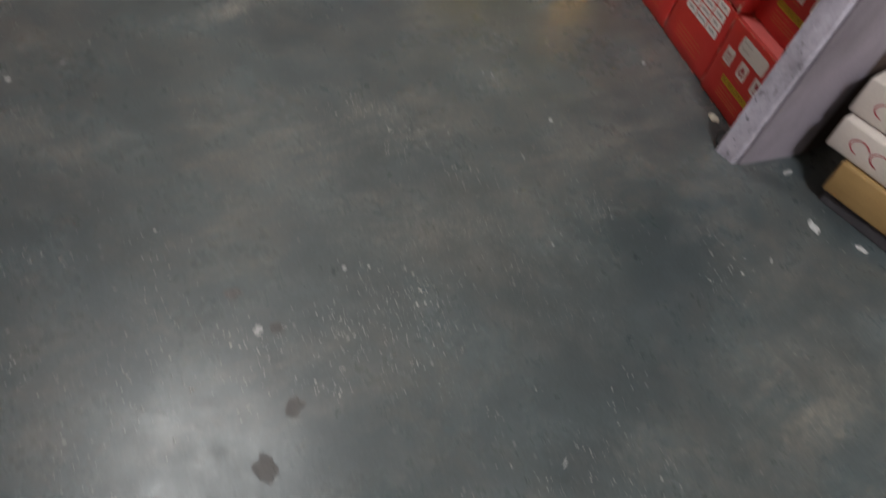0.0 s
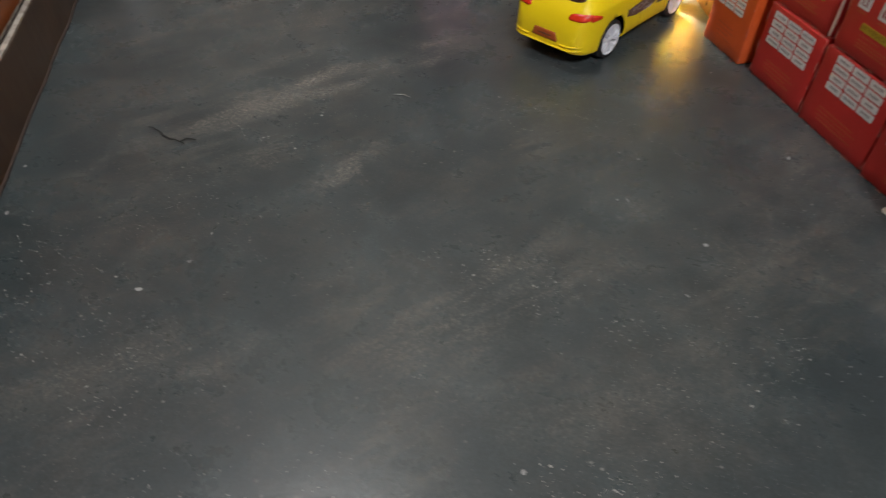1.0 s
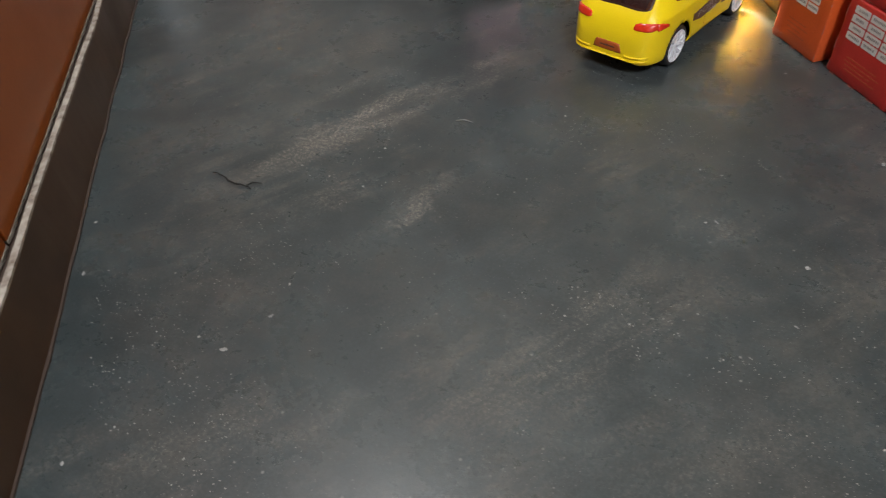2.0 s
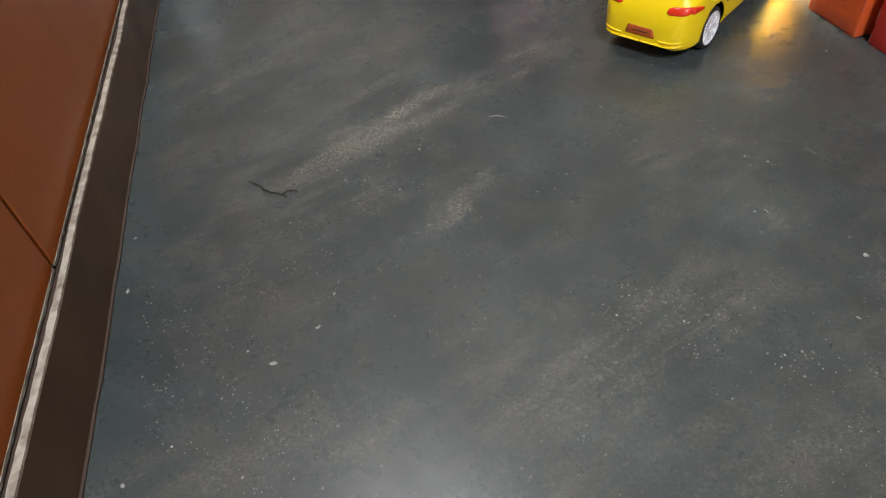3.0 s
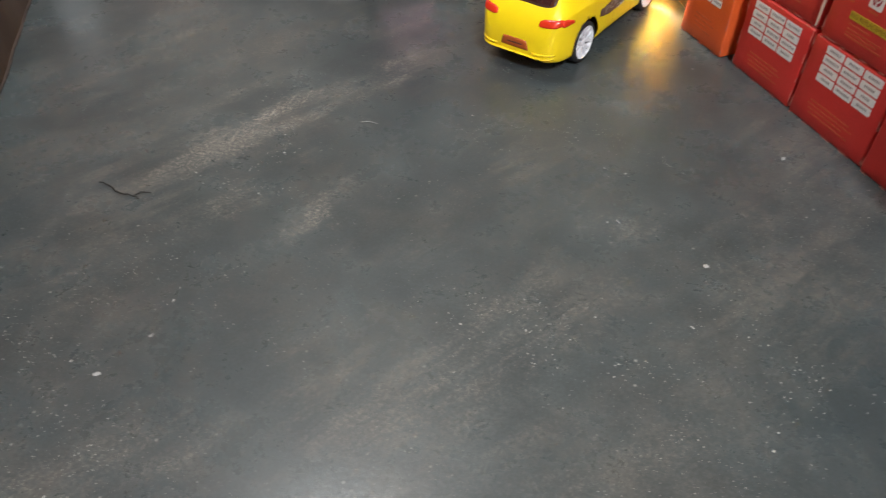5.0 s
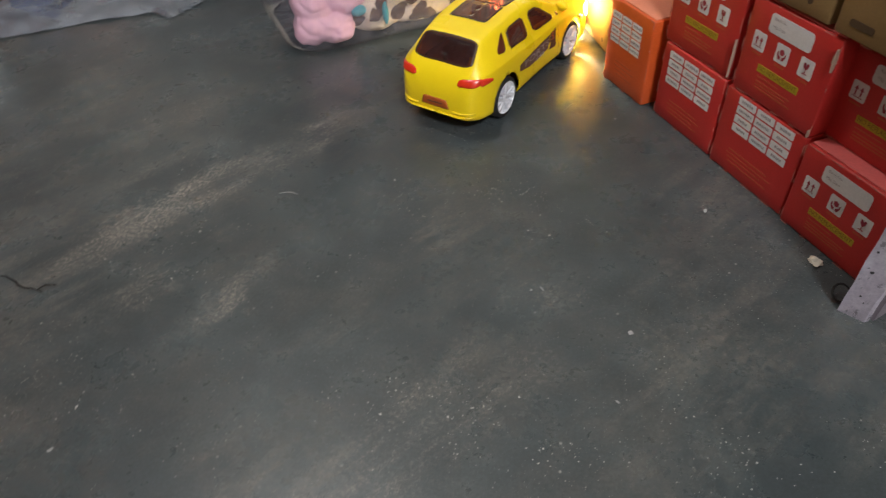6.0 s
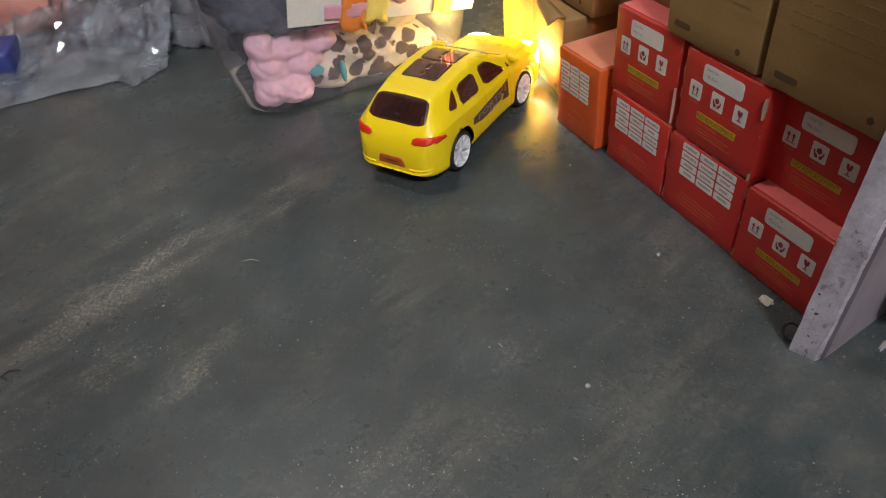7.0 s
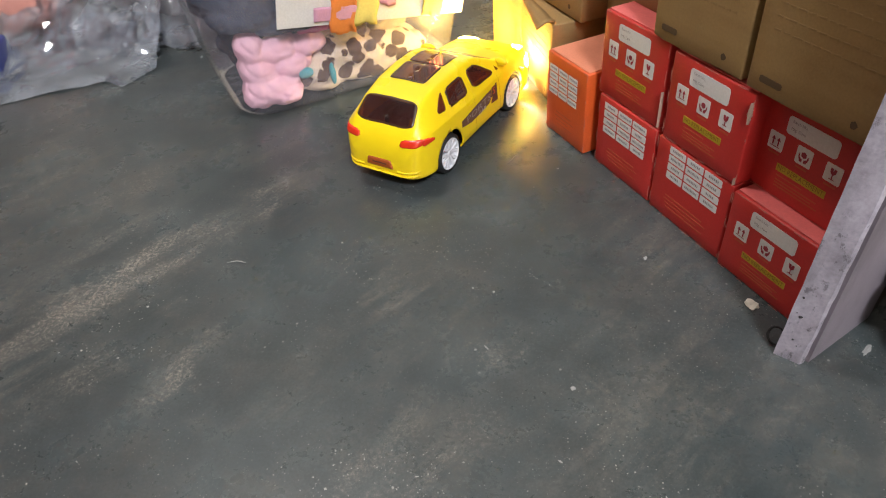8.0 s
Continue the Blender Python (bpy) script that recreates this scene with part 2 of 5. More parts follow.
LAMP_GLOW = glow("lamp_diffuser", (1.0, 0.96, 0.9), 6.0)
ENAMEL = surface("white_enamel", (0.80, 0.80, 0.82), 0.15, bump=0.0, coat=0.3)
TUB_PLASTIC = clear_film("milky_tub_plastic", (0.98, 0.97, 0.99), 0.81, 0.25, (0.44, 0.41, 0.49), 0.0, 1.16)
BAG_FILM = clear_film("clear_bag_film", (0.96, 0.975, 1.0), 0.89, 0.08, (0.72, 0.77, 0.90), 0.18, 1.8)
FLAT_FILM = clear_film("flat_bag_film", (0.95, 0.97, 1.0), 0.78, 0.08, (0.50, 0.55, 0.66), 0.15, 1.7)
PINK_PLUSH = surface("pink_plush", (0.84, 0.50, 0.60), 0.95, dirt=(0.74, 0.38, 0.49), bump=0.7, grain=350, blotch=40)
LEOPARD = spotted("leopard_print_plush", (0.68, 0.56, 0.45), (0.09, 0.05, 0.04), 46)
NAVY_CLOTH = surface("navy_cloth", (0.018, 0.026, 0.045), 0.95, bump=0.4)
CREAM_PLUSH = surface("cream_plush", (0.66, 0.58, 0.50), 0.95, bump=0.6, grain=350)
MAGENTA_CLOTH = surface("magenta_ribbon", (0.55, 0.12, 0.26), 0.6, bump=0.2)
TEAL_CLOTH = surface("teal_cloth", (0.06, 0.36, 0.42), 0.7, bump=0.2)
PINK_TAPE = surface("pink_tape", (0.70, 0.36, 0.50), 0.4, bump=0.05)
ORANGE_TAPE = surface("orange_paper", (0.80, 0.25, 0.05), 0.6, bump=0.1)
YELLOW_TAPE = surface("yellow_paper", (0.80, 0.68, 0.18), 0.6, bump=0.1)
ROSE_CLOTH = surface("rosy_bundle", (0.50, 0.22, 0.18), 0.7, dirt=(0.4, 0.12, 0.1), bump=0.4, blotch=18)
BLUE_PACK = surface("blue_packet", (0.03, 0.045, 0.22), 0.35, bump=0.1)
BLACK_BIT = surface("black_twig", (0.012, 0.011, 0.010), 0.8, bump=0.4)
PALE_BIT = surface("pale_scrap", (0.30, 0.295, 0.29), 0.7, bump=0.3)
STAIN = surface("dried_brown_drop", (0.072, 0.068, 0.066), 0.6, bump=0.6)


# ---- building helpers (all lengths below in decimetres) ----
def part(name, bm, material, parent=None, label="", smooth=False):
    """Links a bmesh drawn in decimetres as one mesh object."""
    for v in bm.verts:
        v.co *= DM
    if smooth:
        for f in bm.faces:
            f.smooth = True
    data = bpy.data.meshes.new(name)
    bm.to_mesh(data)
    bm.free()
    data.materials.append(material)
    ob = new(name, data)
    if parent:
        ob.parent = parent
    if label:
        tagged(ob, label)
    return ob


def thing(name, x, y, z=0.0, turn=0.0, label="", category="", group="", kind=""):
    ob = new(name)
    ob.empty_display_size = 0.02
    ob.matrix_world = pose(x * DM, y * DM, z * DM, 0, 0, turn)
    return tagged(ob, label, category, group, kind)


def block(x0, x1, y0, y1, z0, z1, bevel=0.0, segments=2, bm=None):
    bm = bm or bmesh.new()
    made = bmesh.ops.create_cube(bm, size=1)["verts"]
    for v in made:
        v.co = Vector((x0 + (v.co.x + 0.5) * (x1 - x0), y0 + (v.co.y + 0.5) * (y1 - y0), z0 + (v.co.z + 0.5) * (z1 - z0)))
    if bevel:
        edges = list({e for v in made for e in v.link_edges})
        bmesh.ops.bevel(bm, geom=edges, offset=bevel, segments=segments, affect="EDGES", profile=0.5)
    return bm


def prism(outline, z0, z1, bevel=0.0, bm=None):
    """An upright prism over a plan outline."""
    bm = bm or bmesh.new()
    f = bm.faces.new([bm.verts.new((x, y, z0)) for x, y in outline])
    up = bmesh.ops.extrude_face_region(bm, geom=[f])["geom"]
    for v in up:
        if isinstance(v, bmesh.types.BMVert):
            v.co.z = z1
    bmesh.ops.recalc_face_normals(bm, faces=bm.faces)
    if bevel:
        bmesh.ops.bevel(bm, geom=list(bm.edges), offset=bevel, segments=2, affect="EDGES")
    return bm


def plate(outline, y, thick=0.008):
    """A thin sheet on a face that looks along -y: outline in (x, z)."""
    bm = bmesh.new()
    f = bm.faces.new([bm.verts.new((x, y, z)) for x, z in outline])
    up = bmesh.ops.extrude_face_region(bm, geom=[f])["geom"]
    for v in up:
        if isinstance(v, bmesh.types.BMVert):
            v.co.y -= thick
    bmesh.ops.recalc_face_normals(bm, faces=bm.faces)
    return bm


def rounded(x0, x1, z0, z1, r, n=4):
    out = []
    for cx, cz, a0 in ((x1 - r, z1 - r, 0), (x0 + r, z1 - r, 90), (x0 + r, z0 + r, 180), (x1 - r, z0 + r, 270)):
        for k in range(n + 1):
            a = radians(a0 + 90 * k / n)
            out.append((cx + r * math.cos(a), cz + r * math.sin(a)))
    return out


def lettering(text, height, extrude=0.004):
    """Letters in the built-in font as a bmesh in the x-z plane facing -y, from (0, 0), in decimetres, with their width."""
    curve = bpy.data.curves.new("letters", "FONT")
    curve.body, curve.size, curve.extrude, curve.resolution_u = text, 1.0, 0.0, 2
    ob = new("letters", curve)
    bpy.context.view_layer.update()
    data = bpy.data.meshes.new_from_object(ob.evaluated_get(bpy.context.evaluated_depsgraph_get()))
    bpy.data.objects.remove(ob)
    bm = bmesh.new()
    bm.from_mesh(data)
    xs = [v.co.x for v in bm.verts]
    wide = (max(xs) - min(xs)) * height / 0.7
    for v in bm.verts:
        v.co = Vector(((v.co.x - min(xs)) * height / 0.7, -extrude, v.co.y * height / 0.7))
    return bm, wide


def shifted(bm, dx, dy, dz):
    for v in bm.verts:
        v.co += Vector((dx, dy, dz))
    return bm


def roughened(bm, amount, scale, seed=0.0):
    for v in bm.verts:
        v.co += amount * noise.noise_vector(v.co * scale + Vector((seed, seed * 2, 0)))
    return bm


# ---- the setting ----
bm = bmesh.new()
bmesh.ops.create_grid(bm, x_segments=2, y_segments=2, size=1)
for v in bm.verts:
    v.co = Vector((v.co.x * 20, v.co.y * 20 + 1, 0))
tagged(part("floor", bm, CEMENT), "dark grey polished cement floor with scuffs and pale grit", "floor", kind="structure")
for nm, b in (("wall_north", (-20, 20, 15.5, 16.5)), ("wall_south", (-20, 20, -19, -18)), ("wall_east", (17, 18, -18, 15.5)), ("wall_west", (-20, -19, -18, 15.5))):
    tagged(part(nm, block(*b, 0, 25.4), WALL_PAINT), "plain cream painted room wall", "wall", kind="structure")
tagged(part("ceiling", block(-20, 20, -19, 16.5, 25.4, 26.4), CEILING_PAINT), "plain white ceiling over the room", "ceiling", kind="structure")
for x, y, r in ((-5.7, 9.9, 1.1), (9.2, -14.6, 2.7)):
    lamp = thing("ceiling_light", x, y, 24.6, 0, "round white ceiling light fixed to the ceiling", "ceiling light", "ceiling lights")
    bm = bmesh.new()
    bmesh.ops.create_cone(bm, cap_ends=True, segments=40, radius1=r * 1.1, radius2=r * 1.15, depth=0.5)
    part("housing", shifted(bm, 0, 0, 0.55), CEILING_PAINT, lamp)
    bm = bmesh.new()
    bmesh.ops.create_cone(bm, cap_ends=True, segments=40, radius1=r * 0.95, radius2=r, depth=0.15)
    part("diffuser", shifted(bm, 0, 0, 0.24), LAMP_GLOW, lamp)

# ---- fitted cabinet along the side of the floor: plinth, dark ledge, two doors and the carcass behind ----
# local x runs along the front, local -y faces the floor
FRONT = Vector((-4.55, 6.50, 0))
cab = thing("cabinet", FRONT.x, FRONT.y, 0, math.degrees(math.atan2(0.8764, -0.4815)), "reddish-brown laminate cabinet with chipped bare edges on a dark plinth", "cabinet")
bm = bmesh.new()
n = 90
for k in range(n):
    x0, x1 = -7 + 14.5 * k / n, -7 + 14.5 * (k + 1) / n
    block(x0, x1, 0.0, 0.055, 0.0, 0.60, bm=bm)
bmesh.ops.remove_doubles(bm, verts=bm.verts, dist=0.0005)
for v in bm.verts:
    v.co.y += 0.018 * noise.noise(Vector((v.co.x * 1.4, 0.3, v.co.z))) - 0.03 * max(0, 0.15 - v.co.z)
part("plinth", bm, PLINTH_LAMINATE, cab, "glossy dark brown plinth board")
bm = bmesh.new()
for k in range(220):
    x0, x1 = -7 + 14.5 * k / 220, -7 + 14.5 * (k + 1) / 220
    block(x0, x1, 0.002, 0.052, 0.60, 0.622, bm=bm)
bmesh.ops.remove_doubles(bm, verts=bm.verts, dist=0.0005)
for v in bm.verts:
    v.co.y += 0.018 * noise.noise(Vector((v.co.x * 1.4, 0.3, 0.6))) + 0.006 * noise.noise(Vector((v.co.x * 14, v.co.y * 30, 4)))
part("bare_edge", bm, BARE_EDGE, cab, "pale chipped bare top edge of the plinth")
bm = bmesh.new()
for k in range(n):
    block(-7 + 14.5 * k / n, -7 + 14.5 * (k + 1) / n, -0.022, 0.004, 0.0, 0.018, bm=bm)
bmesh.ops.remove_doubles(bm, verts=bm.verts, dist=0.0005)
for v in bm.verts:
    v.co.y += 0.018 * noise.noise(Vector((v.co.x * 1.4, 0.3, 0.0))) - 0.004 + 0.010 * noise.noise(Vector((v.co.x * 5, 1, v.co.z * 20)))
part("foot_seal", bm, GAP_BROWN, cab, "thin dark seal along the plinth foot")
part("ledge", block(-7, 7.5, 0.085, 0.30, 0.50, 0.55), GAP_BROWN, cab, "dark brown ledge behind the plinth")
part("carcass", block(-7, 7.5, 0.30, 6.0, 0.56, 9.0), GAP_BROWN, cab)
for x0, x1 in ((-7.0, -2.65), (-2.61, 1.93), (2.03, 7.5)):
    door = part("door", block(x0, x1, 0.125, 0.30, 0.585, 8.9, 0.012), DOOR_LAMINATE, cab, "glossy reddish-brown laminate door")
    bm = bmesh.new()
    m = max(8, int((x1 - x0) * 14))
    for k in range(m):
        block(x0 + (x1 - x0) * k / m, x0 + (x1 - x0) * (k + 1) / m, 0.121, 0.22, 0.565, 0.592, bm=bm)
    bmesh.ops.remove_doubles(bm, verts=bm.verts, dist=0.0005)
    for v in bm.verts:
        v.co += Vector((0, 0.006, 0.007)) * noise.noise(Vector((v.co.x * 11, v.co.y * 5, v.co.z * 9)))
    part("door_edge", bm, BARE_EDGE, door, "pale chipped bare bottom edge")


# ---- stacked cartons along the other side ----
ROW, ALONG, BACK, ROW_TURN = Vector((2.551, 8.738, 0)), Vector((0.4899, -0.8718, 0)), Vector((0.8718, 0.4899, 0)), -60.67


def on_row(s, back):
    return ROW + ALONG * s + BACK * back


def card_body(w, d, h, seed, bulge=0.006):
    """A printed carton: soft edges, slightly bowed faces."""
    bm = block(0, w, 0, d, 0, h, 0.018, 2)
    bmesh.ops.subdivide_edges(bm, edges=[e for e in bm.edges if e.calc_length() > 0.3], cuts=5, use_grid_fill=True)
    for v in bm.verts:
        front = v.co.y < 0.03
        y = v.co.y
        v.co += bulge * noise.noise_vector(v.co * 2.2 + Vector((seed, 0, seed)))
        if front and bulge < 0.008:
            v.co.y = y
        if v.co.z < 0.03:
            v.co.z = max(v.co.z, 0.0)
    return bm


def arrows(cx, cz, r):
    bm = bmesh.new()
    for dx in (-0.38, 0.38):
        x = cx + dx * r
        f = [(x - 0.10 * r, cz - 0.55 * r), (x + 0.10 * r, cz - 0.55 * r), (x + 0.10 * r, cz + 0.15 * r), (x + 0.30 * r, cz + 0.15 * r), (x, cz + 0.65 * r), (x - 0.30 * r, cz + 0.15 * r), (x - 0.10 * r, cz + 0.15 * r)]
        bm.faces.new([bm.verts.new((a, -0.0045, b)) for a, b in f])
    bm.faces.new([bm.verts.new((cx + a * r, -0.0045, cz + b * r)) for a, b in ((-0.7, -0.75), (0.7, -0.75), (0.7, -0.65), (-0.7, -0.65))])
    return bm


def cupped_parcel(cx, cz, r):
    bm = bmesh.new()
    hexa = [(cx + 0.42 * r * math.cos(radians(a)), cz + (0.22 + 0.42 * math.sin(radians(a))) * r) for a in range(30, 390, 60)]
    bm.faces.new([bm.verts.new((a, -0.0045, b)) for a, b in hexa])
    for s in (-1, 1):
        f = [(0.10, -0.75), (0.45, -0.75), (0.72, -0.15), (0.72, 0.25), (0.55, 0.20), (0.50, -0.15), (0.12, -0.40)]
        f = [(cx + s * a * r, cz + b * r) for a, b in f]
        bm.faces.new([bm.verts.new((a, -0.0045, b)) for a, b in (f if s > 0 else f[::-1])])
    return bm


def wine_glass(cx, cz, r):
    bm = bmesh.new()
    for f in ([(-0.42, 0.7), (-0.36, 0.15), (-0.12, -0.10), (0.12, -0.10), (0.36, 0.15), (0.42, 0.7), (0.1, 0.7), (0.0, 0.35), (-0.08, 0.7)],
              [(-0.07, -0.10), (-0.07, -0.62), (0.07, -0.62), (0.07, -0.10)], [(-0.36, -0.62), (-0.36, -0.74), (0.36, -0.74), (0.36, -0.62)]):
        bm.faces.new([bm.verts.new((cx + a * r, -0.0045, cz + b * r)) for a, b in f[::-1]])
    return bm


def faint_print(thing_, spots):
    for x0, x1, z, t in spots:
        part("print_line", plate([(x0, z), (x1, z), (x1, z + t), (x0, z + t)], 0.0, 0.001), GOLD_INK, thing_)


def symbol_carton(s, back, z, w, d, h, turn, seed, label):
    """A red carton whose front carries a white sticker, three handling signs and an olive band."""
    p = on_row(s, back)
    box = thing("carton", p.x, p.y, z, ROW_TURN + turn, label, "carton", "stacked red cartons")
    part("body", card_body(w, d, h, seed), RED_CARD, box, smooth=True)
    part("lid_flap", shifted(block(0.02, w - 0.02, 0.03, d - 0.03, 0, 0.012, 0.004), 0, 0, h), LIT_RED_TOP, box, "red top flap, coloured paler for light from above")
    k = min(w, 0.9) / 0.9
    sticker = part("sticker", plate(rounded(0.22 * k, 0.66 * k, 0.735 * h, 0.925 * h, 0.03), 0.0, 0.002), PAPER, box, "blank white batch sticker")
    for text, zz in (("Batch No.", 0.865), ("Mfg. Date", 0.79)):
        bm, _ = lettering(text, 0.023 * k, 0.0035)
        part("lettering", shifted(bm, 0.26 * k, 0.0, zz * h), INK, sticker)
    for u, icon in ((0.165, arrows), (0.42, cupped_parcel), (0.67, wine_glass)):
        sign = part("handling_sign", plate(rounded((u - 0.068) * k, (u + 0.068) * k, 0.50 * h, 0.69 * h, 0.012), 0.0, 0.002), PAPER, box, "white square handling sign")
        part("symbol", icon(u * k, 0.595 * h, 0.062 * k), RED_INK, sign)
        part("print_line", plate([((u - 0.05) * k, 0.455 * h), ((u + 0.05) * k, 0.455 * h), ((u + 0.05) * k, 0.475 * h), ((u - 0.05) * k, 0.475 * h)], 0.0, 0.001), GOLD_INK, box)
    band = part("band", plate([(0.225 * k, 0.305 * h), (0.665 * k, 0.305 * h), (0.665 * k, 0.385 * h), (0.225 * k, 0.385 * h)], 0.0, 0.002), OLIVE_BAND, box, "olive-yellow printed band")
    bm, wide = lettering("NO REPLACEMENT", 0.04 * k, 0.0035)
    for v in bm.verts:
        v.co.x *= 0.41 * k / wide
    part("lettering", shifted(bm, 0.24 * k, 0.0, 0.325 * h), OLIVE_INK, band)
    worn_edge(box, w, h, seed)
    faint_print(box, [(0.24 * k, 0.48 * k, 0.25 * h, 0.012), (0.24 * k, 0.62 * k, 0.20 * h, 0.012), (0.24 * k, 0.58 * k, 0.165 * h, 0.012), (0.24 * k, 0.64 * k, 0.13 * h, 0.012)])
    return box


def chart_carton(x, y, turn, w, d, h, seed, card, top, label, u0, v0):
    """A carton whose front carries a chart of twelve white cells with print in them."""
    box = thing("carton", x, y, 0, turn, label, "carton", "stacked red cartons")
    part("body", card_body(w, d, h, seed), card, box, smooth=True)
    part("lid_flap", shifted(block(0.02, w - 0.02, 0.03, d - 0.03, 0, 0.012, 0.004), 0, 0, h), top, box, "top flap, coloured paler for light from above")
    cw, ch = (0.20 if w > 0.8 else 0.158), 0.070
    rnd = random.Random(seed)
    for c in range(3):
        for r in range(4):
            x0, z0 = u0 + c * (cw + 0.018), v0 - (r + 1) * (ch + 0.015)
            cell = part("chart_cell", plate(rounded(x0, x0 + cw, z0, z0 + ch, 0.008, 2), 0.0, 0.002), PAPER, box)
            half = rnd.uniform(0.045, 0.075)
            xx = x0 + cw / 2 - half
            while xx < x0 + cw / 2 + half:
                step = rnd.uniform(0.008, 0.016)
                part("print_line", plate([(xx, z0 + 0.026), (xx + step, z0 + 0.026), (xx + step, z0 + 0.049), (xx, z0 + 0.049)], -0.002, 0.0008), INK, cell)
                xx += step + 0.006
    worn_edge(box, w, h, seed)
    faint_print(box, [(0.2, w - 0.25, 0.30 * h, 0.014), (0.18, w - 0.2, 0.25 * h, 0.012), (0.2, w - 0.3, 0.20 * h, 0.012), (0.22, w - 0.22, 0.15 * h, 0.012)])
    return box


def torn_edge(box, x, z0, z1, wide, seed):
    """A strip of bare pulp where the printed skin has torn off an upright edge."""
    bm = bmesh.new()
    n = 14
    rows_ = []
    for k in range(n + 1):
        z = z0 + (z1 - z0) * k / n
        w_ = wide * math.sin(math.pi * (k + 0.4) / (n + 0.8)) * (0.7 + 0.6 * noise.noise(Vector((seed, k * 0.9, 0))))
        rows_.append([bm.verts.new((x - w_, -0.014, z)), bm.verts.new((x - w_ * 0.3, -0.024, z + 0.004)), bm.verts.new((x + 0.4 * w_, -0.008, z)), bm.verts.new((x + 0.45 * w_, 0.01, z))])
    for p_, q_ in zip(rows_, rows_[1:]):
        for i in range(3):
            bm.faces.new((p_[i], p_[i + 1], q_[i + 1], q_[i]))
    part("torn_edge", bm, TORN, box, "pale torn card edge")


def worn_edge(box, w, h, seed):
    """Rubbed pale stretches along the front edges of a carton."""
    rnd = random.Random(seed)
    for upright, at in ((True, 0.0), (True, w), (False, h), (False, 0.0)):
        span = h if upright else w
        u = rnd.uniform(0.0, 0.06)
        while u < span - 0.03:
            long_ = min(rnd.uniform(0.03, 0.16), span - u)
            bm = bmesh.new()
            rows_ = []
            for k in range(7):
                q = u + long_ * k / 6
                t = 0.004 + 0.010 * math.sin(math.pi * k / 6) * rnd.uniform(0.3, 1.0)
                inward = at + t if at == 0.0 else at - t
                a_, b_ = (at, -0.0012), (inward, -0.0012)
                rows_.append([bm.verts.new((c[0], c[1], q) if upright else (q, c[1], c[0])) for c in (a_, b_)])
            for p_, q_ in zip(rows_, rows_[1:]):
                bm.faces.new((p_[0], p_[1], q_[1], q_[0]))
            part("worn_edge", bm, EDGE_WEAR, box)
            u += long_ + rnd.uniform(0.05, 0.30)


p = on_row(0.0, 0.0)
chart_carton(p.x, p.y, ROW_TURN + 0.5, 0.865, 1.3, 0.775, 3, RED_CARD, LIT_RED_TOP, "red printed carton with a white twelve-cell chart, on the floor", 0.095, 0.735)
p = on_row(0.90, 0.0)
chart_carton(p.x, p.y, ROW_TURN, 0.925, 1.3, 0.765, 5, RED_CARD, LIT_RED_TOP, "red printed carton with a white twelve-cell chart, on the floor", 0.17, 0.755)
chart_carton(2.067, 9.452, -59.8, 0.725, 0.85, 0.91, 7, ORANGE_CARD, LIT_ORANGE_TOP, "orange printed carton with a paler top, on the floor", 0.05, 0.80)
symbol_carton(1.85, -0.02, 0.0, 0.96, 0.70, 0.755, 0.4, 11, "red printed carton with handling signs, on the floor")
box = symbol_carton(-0.03, 0.01, 0.79, 0.89, 1.2, 0.80, 0.6, 13, "red printed carton with handling signs, in the upper row")
torn_edge(box, 0.885, 0.02, 0.36, 0.008, 8)
box = symbol_carton(0.935, 0.0, 0.78, 0.895, 1.2, 0.785, -0.3, 17, "red printed carton with a torn corner, in the upper row")
torn_edge(box, 0.882, 0.54, 0.72, 0.030, 2)
torn_edge(box, 0.885, 0.0, 0.07, 0.014, 5)
symbol_carton(1.80, 0.15, 0.77, 0.99, 0.55, 0.74, 0.2, 19, "red printed carton set back, half under brown cartons")


def kraft_carton(x, y, z, turn, w, d, h, seed, label, lines=True, group="brown cartons"):
    box = thing("cardboard_box", x, y, z, turn, label, "cardboard box", group)
    part("body", card_body(w, d, h, seed, 0.010), KRAFT, box, smooth=True)
    if lines:
        rnd = random.Random(seed)

        def bow(x, z):
            return 0.010 * noise.noise_vector(Vector((x, 0, z)) * 2.2 + Vector((seed, 0, seed))).y

        part("label_bar", plate(rounded(0.10 * w, 0.28 * w, 0.085, 0.135, 0.018), bow(0.19 * w, 0.11) - 0.001, 0.003), KRAFT_INK, box, "dark printed bar")
        for k in range(6):
            zz = h * (0.44 + 0.085 * k)
            xx = 0.12 * w
            while xx < 0.85 * w:
                step = rnd.uniform(0.03, 0.09)
                part("print_line", plate([(xx, zz), (min(xx + step, 0.9 * w), zz), (min(xx + step, 0.9 * w), zz + 0.016), (xx, zz + 0.011)], bow(xx, zz), 0.002), KRAFT_FAINT, box)
                xx += step + 0.02
        bm = bmesh.new()
        bmesh.ops.create_icosphere(bm, subdivisions=2, radius=0.026)
        for v in bm.verts:
            q = v.co * (1 + 0.8 * noise.noise(v.co * 90))
            v.co = Vector((q.x, q.y * 0.06, q.z))
        part("hole", shifted(bm, 0.80 * w, bow(0.80 * w, 0.11) - 0.001, 0.11), KRAFT_INK, box, "small dark puncture")
    part("tape", shifted(block(0.02, w - 0.02, d * 0.44, d * 0.56, 0, 0.006), 0, 0, h + 0.008), KRAFT_FAINT, box)
    return box


